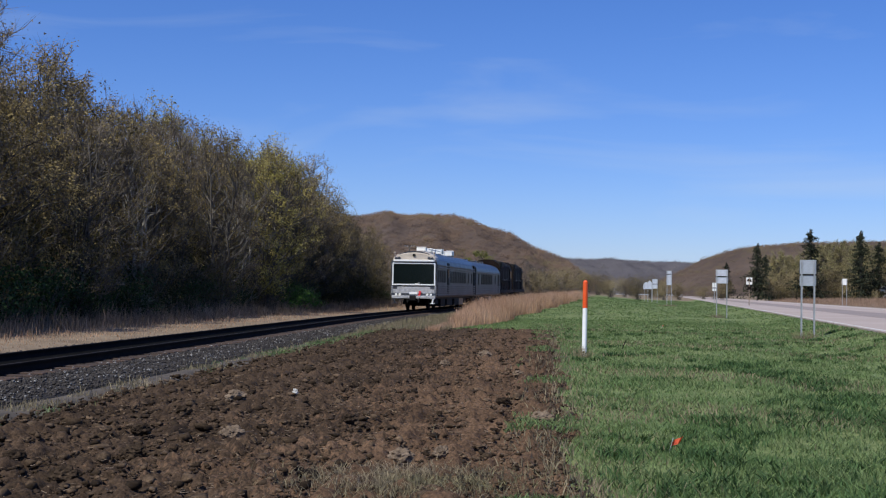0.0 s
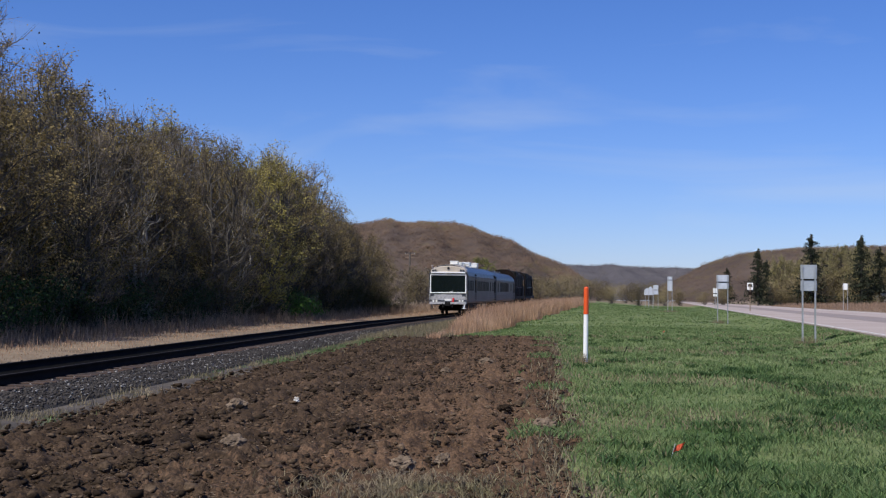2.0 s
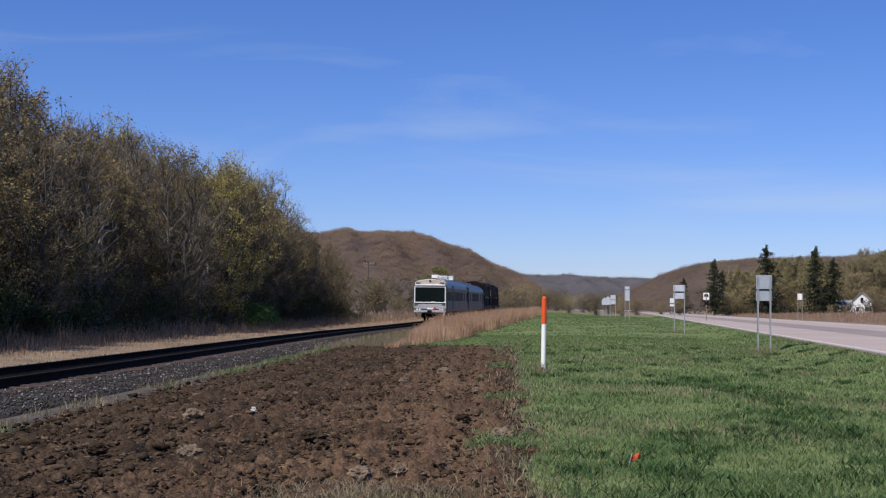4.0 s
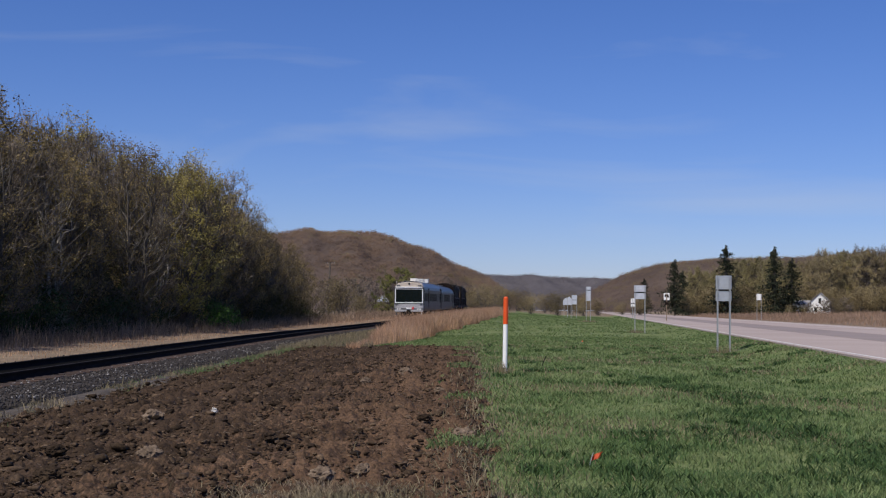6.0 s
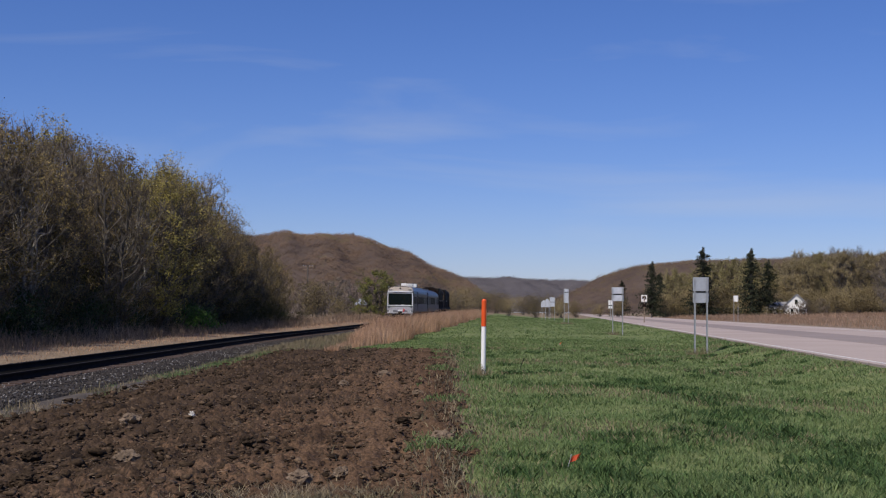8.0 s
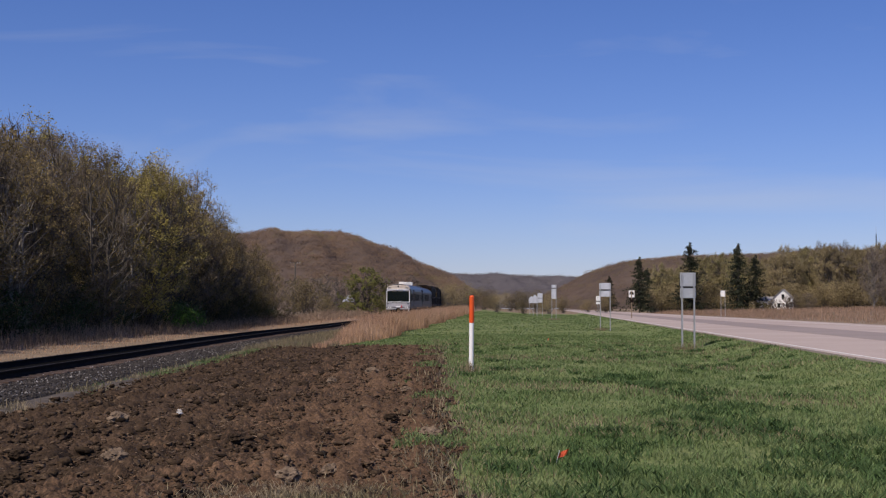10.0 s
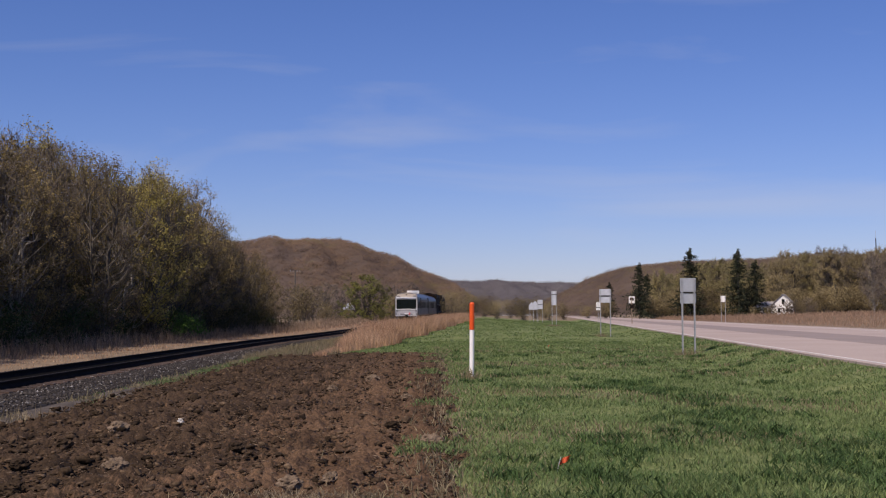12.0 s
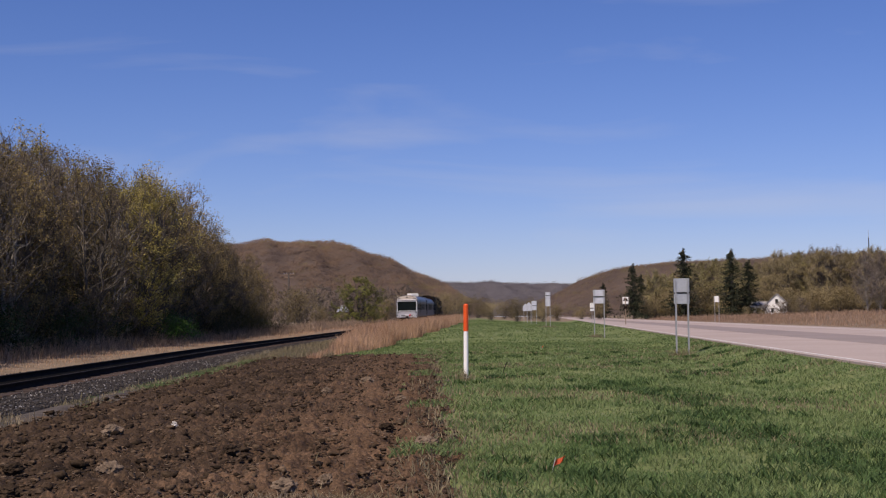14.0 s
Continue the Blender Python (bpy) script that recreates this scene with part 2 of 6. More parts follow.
def glass(name, tint, rough=0.06):
    m = bpy.data.materials.new(name)
    m.use_nodes = True
    p = m.node_tree.nodes["Principled BSDF"]
    p.inputs["Base Color"].default_value = (*tint, 1)
    p.inputs["Roughness"].default_value, p.inputs["IOR"].default_value = rough, 1.5
    return m


M["glass"] = glass("dark_window_glass", (0.006, 0.010, 0.010), 0.12)
M["pane"] = glass("tinted_pane", (0.006, 0.007, 0.008), 0.45)
M["pane"].node_tree.nodes["Principled BSDF"].inputs["Specular IOR Level"].default_value = 0.05
M["lamp"] = glass("lamp_lens", (0.75, 0.75, 0.72), 0.2)


# ---- mesh helpers ----
def mesh_np(name, V, F, material, smooth=False):
    """A mesh from arrays of places and of equal-sided faces."""
    V, F = np.asarray(V, np.float32), np.asarray(F, np.int32)
    me = bpy.data.meshes.new(name)
    n, k = F.shape
    me.vertices.add(len(V))
    me.vertices.foreach_set("co", V.ravel())
    me.loops.add(n * k)
    me.loops.foreach_set("vertex_index", F.ravel())
    me.polygons.add(n)
    me.polygons.foreach_set("loop_start", np.arange(n, dtype=np.int32) * k)
    me.polygons.foreach_set("loop_total", np.full(n, k, np.int32))
    me.update(calc_edges=True)
    if smooth:
        me.shade_smooth()
    me.materials.append(material)
    return me


def part(name, bm, material, parent=None, label="", smooth=False):
    """Links a bmesh or a mesh as one mesh object under a thing or a part."""
    if isinstance(bm, bmesh.types.BMesh):
        me = bpy.data.meshes.new(name)
        bmesh.ops.recalc_face_normals(bm, faces=bm.faces)
        bm.to_mesh(me)
        bm.free()
        me.materials.append(material)
        if smooth:
            me.shade_smooth()
    else:
        me = bm
    ob = new(name, me)
    if parent:
        ob.parent = parent
    return tagged(ob, label)


def thing(name, label, category, m=None, group="", kind=""):
    ob = new(name)
    ob.empty_display_size = 0.3
    if m is not None:
        ob.matrix_basis = m
    return tagged(ob, label, category, group, kind)


def boxes(*specs, bevel=0.0):
    """A bmesh of boxes (x, y, z, sx, sy, sz[, rx, ry, rz]), centre and size."""
    bm = bmesh.new()
    for s in specs:
        m = pose(*s[:3], *s[6:]) @ Matrix.Diagonal((*s[3:6], 1))
        bmesh.ops.create_cube(bm, size=1, matrix=m)
    if bevel:
        bmesh.ops.bevel(bm, geom=bm.edges[:], offset=bevel, segments=1, affect="EDGES", profile=0.5)
    return bm


def rod(bm, a, b, r0, r1=None, k=8):
    a, b = Vector(a), Vector(b)
    d = b - a
    m = Matrix.Translation((a + b) / 2) @ d.to_track_quat("Z", "Y").to_matrix().to_4x4()
    bmesh.ops.create_cone(bm, cap_ends=True, segments=k, radius1=r0, radius2=r0 if r1 is None else r1, depth=d.length, matrix=m)
    return bm


def rods(*specs, k=8):
    bm = bmesh.new()
    for a, b, r in specs:
        rod(bm, a, b, r, k=k)
    return bm


def prism(profile, y0, y1):
    """A closed outline of (x, z), drawn out along y."""
    bm = bmesh.new()
    n = len(profile)
    v = [[bm.verts.new((x, y, z)) for x, z in profile] for y in (y0, y1)]
    for i in range(n):
        j = (i + 1) % n
        bm.faces.new((v[0][i], v[0][j], v[1][j], v[1][i]))
    bm.faces.new(v[0])
    bm.faces.new(v[1])
    return bm


def blades(rng, x, y, z, h, w, bend=0.35):
    """Curved blades of grass: five corners and three triangles each, given as arrays."""
    n = len(x)
    a, la = rng.uniform(0, 2 * np.pi, n), rng.uniform(0, 2 * np.pi, n)
    dx, dy = np.cos(a) * w / 2, np.sin(a) * w / 2
    lean = h * rng.uniform(0.1, 1.0, n) * bend
    lx, ly = np.cos(la) * lean, np.sin(la) * lean
    V = np.stack([
        np.stack([x - dx, y - dy, z], -1), np.stack([x + dx, y + dy, z], -1),
        np.stack([x - dx * 0.8 + lx * 0.35, y - dy * 0.8 + ly * 0.35, z + h * 0.55], -1),
        np.stack([x + dx * 0.8 + lx * 0.35, y + dy * 0.8 + ly * 0.35, z + h * 0.55], -1),
        np.stack([x + lx, y + ly, z + h], -1)], 1).reshape(-1, 3)
    o = (np.arange(n) * 5)[:, None, None]
    F = (np.array([[0, 1, 3], [0, 3, 2], [2, 3, 4]])[None] + o).reshape(-1, 3)
    return V, F


def stones(rng, x, y, z, s):
    """Low, uneven lumps of eight triangles each (octahedra with jittered corners)."""
    n = len(x)
    base = np.array([[1, 0, 0], [0, 1, 0], [-1, 0, 0], [0, -1, 0], [0, 0, 1], [0, 0, -1]], float)
    P = base[None] * rng.uniform(0.55, 1.25, (n, 6, 1)) + rng.normal(0, 0.18, (n, 6, 3))
    a = rng.uniform(0, 2 * np.pi, n)
    c, si = np.cos(a)[:, None], np.sin(a)[:, None]
    P = np.stack([P[..., 0] * c - P[..., 1] * si, P[..., 0] * si + P[..., 1] * c, P[..., 2] * 0.7], -1)
    V = P * s[:, None, None] + np.stack([x, y, z], -1)[:, None]
    T = np.array([[0, 1, 4], [1, 2, 4], [2, 3, 4], [3, 0, 4], [1, 0, 5], [2, 1, 5], [3, 2, 5], [0, 3, 5]])
    return V.reshape(-1, 3), (T[None] + (np.arange(n) * 6)[:, None, None]).reshape(-1, 3)


def clods(rng, x, y, z, s):
    """Angular lumps of twenty triangles each (icosahedra with jittered corners)."""
    g = (1 + 5 ** 0.5) / 2
    base = np.array([(-1, g, 0), (1, g, 0), (-1, -g, 0), (1, -g, 0), (0, -1, g), (0, 1, g), (0, -1, -g), (0, 1, -g), (g, 0, -1), (g, 0, 1), (-g, 0, -1), (-g, 0, 1)], float) / math.hypot(1, g)
    T = np.array([(0, 11, 5), (0, 5, 1), (0, 1, 7), (0, 7, 10), (0, 10, 11), (1, 5, 9), (5, 11, 4), (11, 10, 2), (10, 7, 6), (7, 1, 8),
                  (3, 9, 4), (3, 4, 2), (3, 2, 6), (3, 6, 8), (3, 8, 9), (4, 9, 5), (2, 4, 11), (6, 2, 10), (8, 6, 7), (9, 8, 1)])
    n = len(x)
    P = base[None] * rng.uniform(0.45, 1.4, (n, 12, 1)) + rng.normal(0, 0.17, (n, 12, 3))
    a = rng.uniform(0, 2 * np.pi, n)
    c, si = np.cos(a)[:, None], np.sin(a)[:, None]
    P = P * np.stack([rng.uniform(0.8, 1.5, n), np.ones(n), rng.uniform(0.4, 0.75, n)], -1)[:, None]
    P = np.stack([P[..., 0] * c - P[..., 1] * si, P[..., 0] * si + P[..., 1] * c, P[..., 2]], -1)
    V = P * s[:, None, None] + np.stack([x, y, z], -1)[:, None]
    return V.reshape(-1, 3), (T[None] + (np.arange(n) * 12)[:, None, None]).reshape(-1, 3)


def tubes(A, B, ra, rb, k=3):
    """Straight tapered tubes between rows of A and B."""
    A, B, ra, rb = (np.asarray(q, float) for q in (A, B, ra, rb))
    d = B - A
    d /= np.linalg.norm(d, axis=1, keepdims=True) + 1e-9
    ref = np.where(np.abs(d[:, 2:3]) > 0.9, np.array([[1.0, 0, 0]]), np.array([[0, 0, 1.0]]))
    u = np.cross(d, ref)
    u /= np.linalg.norm(u, axis=1, keepdims=True) + 1e-9
    v = np.cross(d, u)
    n, ang = len(A), np.arange(k) * 2 * np.pi / k
    ring = u[:, None] * np.cos(ang)[None, :, None] + v[:, None] * np.sin(ang)[None, :, None]
    V = np.concatenate([A[:, None] + ring * ra[:, None, None], B[:, None] + ring * rb[:, None, None]], 1).reshape(-1, 3)
    i = np.arange(k)
    q = np.stack([i, (i + 1) % k, (i + 1) % k + k, i + k], -1)
    return V, (q[None] + (np.arange(n) * 2 * k)[:, None, None]).reshape(-1, 4)


def leaves(rng, P, size, out=None, jitter=0.45):
    """One small leaf, a triangle, at every place; out: the way that each one roughly faces."""
    n = len(P)
    f = rng.normal(size=(n, 3))
    if out is not None:
        f = f * jitter + out / (np.linalg.norm(out, axis=1, keepdims=True) + 1e-9)
    f /= np.linalg.norm(f, axis=1, keepdims=True)
    d = np.cross(f, rng.normal(size=(n, 3)))
    d /= np.linalg.norm(d, axis=1, keepdims=True) + 1e-9
    e = np.cross(f, d)
    s = (size * rng.uniform(0.6, 1.3, n))[:, None]
    V = np.stack([P, P + d * s * 0.6 + e * s * 0.4, P + d * s * 0.6 - e * s * 0.4], 1).reshape(-1, 3)
    return V, np.arange(3 * n).reshape(-1, 3)


def ribbons(rng, A, B, r):
    """The finest twigs: one long thin triangle each."""
    A, B = np.asarray(A, float), np.asarray(B, float)
    d = B - A
    e = np.cross(d, rng.normal(size=d.shape))
    e /= np.linalg.norm(e, axis=1, keepdims=True) + 1e-9
    r = np.asarray(r)[:, None]
    V = np.stack([A - e * r, A + e * r, B + d * 0.35], 1).reshape(-1, 3)
    return V, np.arange(3 * len(A)).reshape(-1, 3)


# ---- the lie of the land ----
RAIL_Z = 0.20


def track_slope(y):
    """The railway bends a little to the right between 45 and 100 m."""
    t = np.clip((np.asarray(y, float) - 45) / 55, 0, 1)
    return 0.08 + 0.065 * t * t * (3 - 2 * t)


def track_x(y):
    y = np.asarray(y, float)
    t = np.clip((y - 45) / 55, 0, 1)
    x = -9.93 + 0.08 * y + 0.065 * (55 * (t ** 3 - t ** 4 / 2) + np.maximum(0, y - 100))
    return x if x.ndim else float(x)


def grade(y):
    """How far the railway has climbed at the distance y."""
    d = np.maximum(0.0, np.asarray(y, float) - 85)
    g = 0.0062 * d * d / (d + 25)
    return g if g.ndim else float(g)


ROAD_DIR, ROAD_NEAR, ROAD_FAR, ROAD_Z = 0.182, 7.9, 26.0, 0.33


def fbm(x, y, s, seed=0.0):
    """Soft bumps from a few waves, for arrays."""
    r = np.random.RandomState(int(seed * 10) + 5)
    v = 0.0
    for k in range(7):
        a, p, f = r.uniform(0, 6.28), r.uniform(0, 6.28), s * r.uniform(0.5, 2.0)
        v = v + np.sin((x * np.cos(a) + y * np.sin(a)) * f + p)
    return v / 7


def smooth(a, b, v):
    t = np.clip((v - a) / (b - a), 0, 1)
    return t * t * (3 - 2 * t)


def swale_x(y):
    """A shallow dip in the verge where the darker tufts grow."""
    return np.interp(y, [8, 15, 18, 22, 27, 40, 60], [5.8, 5.9, 5.95, 6.3, 6.8, 8.4, 11.3])


def land(x, y):
    """Height of the ground."""
    x, y = np.asarray(x, float), np.asarray(y, float)
    near = np.exp(-np.hypot(x, y) / 400)
    z = fbm(x, y, 0.35, 1) * 0.05 * near
    u = x - np.where(y < 330, track_x(y), track_x(330) + 0.22 * (y - 330))
    z = z * smooth(2.6, 6, np.abs(u)) - 0.12 * (1 - smooth(2.4, 3.4, np.abs(u)))
    z = z + grade(np.minimum(y, 330)) * np.exp(-(u / 14) ** 2)
    z = z - 0.07 * np.exp(-((x - swale_x(y) - 0.15 * np.sin(y * 0.6)) / 0.5) ** 2) * smooth(6, 12, y) * (1 - smooth(24, 36, y))
    r = x - ROAD_DIR * y
    up = smooth(ROAD_NEAR - 2.6, ROAD_NEAR - 0.3, r)
    dip = np.exp(-((r - (ROAD_NEAR - 3.2)) / 1.6) ** 2)
    z = z * (1 - up) + up * (ROAD_Z - 0.06) - 0.10 * dip
    z = z + 1.25 * smooth(3, 70, r - ROAD_FAR) * smooth(60, 200, y)
    return z


# ---- ground ----
FIELD_U0, FIELD_END = 3.75, 51.0


def field_right(y):
    """The ploughed field's edge along the grass."""
    return 0.35 + 0.082 * y + 0.12 * np.sin(y * 0.9) + 0.08 * np.sin(y * 2.7 + 1)


def field_far(x):
    return FIELD_END + 0.9 * np.sin(x * 0.8) + 0.25 * (x - 2)


def in_field(x, y):
    return (x - track_x(y) > FIELD_U0 + 0.15 * np.sin(y * 1.3)) & (x < field_right(y)) & (y < field_far(x)) & (y > 4)


def green_left(y):
    """Where the tall dry grass beside the track gives way to the green."""
    return track_x(y) + np.interp(y, [46, 52, 60, 70, 190], [5.6, 6.4, 7.2, 7.6, 7.0]) + 0.3 * np.sin(y * 0.21)


def build_ground():
    az = np.radians(np.concatenate([np.arange(-35, 36, 0.25), np.arange(40, 325, 5)]))
    rad = np.concatenate([[0.01], np.geomspace(3, 330, 170), np.geomspace(350, 4800, 24)])
    A, Rr = np.meshgrid(az, rad)
    X, Y = Rr * np.sin(A), Rr * np.cos(A)
    Z = land(X, Y) - 0.14 * in_field(X, Y)
    V = np.stack([X, Y, Z], -1).reshape(-1, 3)
    na, nr = len(az), len(rad)
    i, j = np.meshgrid(np.arange(nr - 1), np.arange(na), indexing="ij")
    jn = (j + 1) % na
    F = np.stack([i * na + j, i * na + jn, (i + 1) * na + jn, (i + 1) * na + j], -1).reshape(-1, 4)[:, ::-1]
    me = mesh_np("ground", V, F, M["meadow"], True)
    me.materials.append(M["straw_ground"])
    C = V[F].mean(1)
    x, y = C[:, 0], C[:, 1]
    r = x - ROAD_DIR * y
    dry = (x < green_left(y)) & ~((x - track_x(y) > 3.0) & (y < 52))
    dry |= (r > ROAD_FAR)
    dry |= np.hypot(x, y) > 360
    me.materials.append(M["dirt"])
    u = x - track_x(y)
    bare = ((u > 2) & (u < 4.1) & (y < 54)) | in_field(x, y)
    bare |= (u > 2) & (u < np.interp(y, [50, 62, 75, 90, 110], [6.0, 5.2, 4.1, 3.0, 2.3])) & (y > 50) & (y < 110)
    me.polygons.foreach_set("material_index", np.where(bare, 2, dry).astype(np.int32))
    return tagged(new("ground", me), "green mown verge and dry grassland of a flat valley", "ground", kind="structure")


def build_field():
    """The ploughed strip: ridges, furrows and crumbs in real relief."""
    obs = []
    rng = np.random.RandomState(3)
    ys = np.concatenate([np.arange(7.5, 20, 0.042), np.arange(20, 34, 0.075), np.arange(34, 58, 0.13)])
    us = np.linspace(0, 1, 240)
    Y, U = np.meshgrid(ys, us, indexing="ij")
    x0 = track_x(Y) + FIELD_U0 + 0.15 * np.sin(Y * 1.3)
    X = x0 + (field_right(Y) - x0) * U
    keep = Y < field_far(X)
    across = X - 0.062 * Y
    ridge = 0.022 * np.sin(across * 2 * np.pi / 0.76 + 0.4 * np.sin(Y * 0.7)) + 0.010 * np.sin(across * 2 * np.pi / 0.31 + np.sin(Y * 1.3))
    rough = np.zeros_like(X)
    flat = np.stack([X.ravel(), Y.ravel()], -1)
    # rounded lumps with sharp creases between them, over a soft swell
    for s, amp, crease in ((1.8, 0.04, False), (4.0, 0.06, False), (7.5, 0.07, True), (16.0, 0.03, True)):
        q = np.array([noise.noise((a * s, b * s, s)) for a, b in flat]).reshape(X.shape)
        rough += amp * (np.abs(q) * 1.7 - 0.42 if crease else q)
    Z = land(X, Y) + 0.04 + ridge + rough + rng.normal(0, 0.005, X.shape)
    edge = np.minimum(np.minimum(U, 1 - U) * 14, np.clip((field_far(X) - Y) / 1.0, 0, 1))
    Z = np.where(edge < 1, Z - (1 - np.clip(edge, 0, 1)) * 0.09, Z)
    V = np.stack([X, Y, Z], -1).reshape(-1, 3)
    ny, nu = X.shape
    i, j = np.meshgrid(np.arange(ny - 1), np.arange(nu - 1), indexing="ij")
    F = np.stack([i * nu + j, i * nu + j + 1, (i + 1) * nu + j + 1, (i + 1) * nu + j], -1).reshape(-1, 4)
    F = F[keep.ravel()[F].all(1)]
    me = mesh_np("ploughed_field", V, F, M["soil"])
    me.materials.append(M["soil_dry"])
    c = V[F].mean(1)
    drier = U.ravel()[F[:, 0]] + 0.22 * fbm(c[:, 0], c[:, 1], 1.6, 31) + 0.1 * rng.normal(size=len(F)) > 0.60
    me.polygons.foreach_set("material_index", drier.astype(np.int32))
    ob = new("ploughed_field", me)
    tagged(ob, "freshly ploughed strip of dark brown crumbly soil", "field", kind="structure")
    # loose clods, from crumbs to the size of a fist and more
    n = 27000
    y = 8 + 48 * rng.uniform(0, 1, n) ** 1.5
    u = rng.uniform(0.01, 1.0, n)
    x0 = track_x(y) + FIELD_U0
    x = x0 + (field_right(y) - 0.05 - x0) * u
    s = np.clip(rng.lognormal(-4.2, 0.6, n), 0.008, 0.07) * (1.12 - 0.22 * u)
    ok = (y < field_far(x)) & (fbm(x, y, 2.5, 33) > rng.uniform(-1.2, 0.3, n))
    V, F = clods(rng, x[ok], y[ok], land(x[ok], y[ok]) + 0.055 + 0.3 * s[ok] + 0.01 * rng.normal(size=ok.sum()), s[ok])
    tagged(new("soil_clods", mesh_np("soil_clods", V, F, M["clod"])), "crumbled clods of soil strewn on the ploughed strip", "soil", kind="stuff")
    # bits of old straw
    n = 4500
    y = 6 + 50 * rng.uniform(0, 1, n) ** 1.4
    x0 = track_x(y) + FIELD_U0
    x = x0 + (field_right(y) - x0) * np.clip(rng.beta(1.6, 1.1, n), 0, 1)
    ok = y < field_far(x)
    x, y = x[ok], y[ok]
    a = rng.uniform(0, 6.28, len(x))
    ln = rng.uniform(0.02, 0.07, len(x))
    P = np.stack([x, y, land(x, y) + 0.075 + rng.uniform(-0.02, 0.02, len(x))], -1)
    D = np.stack([np.cos(a) * ln, np.sin(a) * ln, rng.uniform(-0.2, 0.4, len(x)) * ln], -1)
    V, F = tubes(P, P + D, np.full(len(x), 0.004), np.full(len(x), 0.003), 3)
    tagged(new("straw_litter", mesh_np("straw_litter", V, F, M["stubble"])), "bits of old straw and stalks lying on the soil", "straw", kind="stuff")


def lump(rng, size, flat=0.6, detail=3, rough=0.5):
    bm = bmesh.new()
    bmesh.ops.create_icosphere(bm, subdivisions=detail, radius=1)
    o = Vector(rng.uniform(-50, 50, 3))
    for v in bm.verts:
        k = 1 + rough * noise.fractal(v.co * 2.2 + o, 0.7, 2.2, 5)
        v.co = Vector((v.co.x * size[0] * k, v.co.y * size[1] * k, v.co.z * size[2] * flat * k))
    return bm


def build_clods():
    """The larger clumps that stand out singly on the soil."""
    rng = np.random.RandomState(8)
    # slope to the side, slope down, half width, material
    spots = [(0.082, -0.101, 0.15, "stubble"), (-0.164, -0.0886, 0.15, "stubble"), (-0.2394, -0.1162, 0.11, "clod"),
             (0.0027, -0.0594, 0.13, "stubble"), (-0.166, -0.118, 0.13, "stubble"), (-0.205, -0.100, 0.10, "clod"),
             (-0.0721, -0.1045, 0.10, "clod"), (0.002, -0.1295, 0.10, "stubble"), (-0.031, -0.134, 0.12, "stubble"),
             (-0.245, -0.135, 0.12, "clod"), (-0.09, -0.075, 0.09, "clod"), (0.05, -0.088, 0.09, "clod"),
             (-0.30, -0.155, 0.12, "clod"), (0.035, -0.0525, 0.16, "stubble"), (-0.02, -0.062, 0.1, "clod"),
             (-0.105, -0.066, 0.12, "clod"), (0.062, -0.066, 0.1, "stubble"), (-0.34, -0.14, 0.1, "clod")]
    for sx, sz, s, m in spots:
        y = 1.5 / -sz
        x = sx * y
        z = float(land(x, y)) + 0.10
        ob = part("soil_clump", lump(rng, (s, s * 0.8, s), 0.6, 4, 0.3), M[m])
        ob.matrix_basis = pose(x, y, z, 0, 0, rng.uniform(0, 360))
        if m == "stubble":
            n = 70
            a, q = rng.uniform(0, 6.283, n), rng.uniform(0.1, 1.0, n) * s
            V, F = blades(rng, np.cos(a) * q, np.sin(a) * q * 0.8, 0.5 * s * (1 - (q / s) ** 2) - 0.02, rng.uniform(0.02, 0.05, n), np.full(n, 0.004), 2.0)
            tagged(part("straw_tuft", mesh_np("straw_tuft", V, F, M["stubble"]), None, ob, "short withered straw"), kind="stuff")
        tagged(ob, "pale clump of dry stubble and earth on ploughed soil" if m == "stubble" else "large greyish clod of earth on ploughed soil", "clod", "clumps on the soil")
    for sx, sz, s in ((-0.1166, -0.0827, 0.036), (-0.104, -0.0635, 0.03)):
        y = 1.5 / -sz
        ob = part("stone", lump(rng, (s, s * 0.8, s * 1.4), 0.9, 3, 0.9), M["pale_stone"])
        ob.matrix_basis = pose(sx * y, y, float(land(sx * y, y)) + 0.075)
        tagged(ob, "pale limestone lump lying on the ploughed soil", "stone", "stones on the soil")


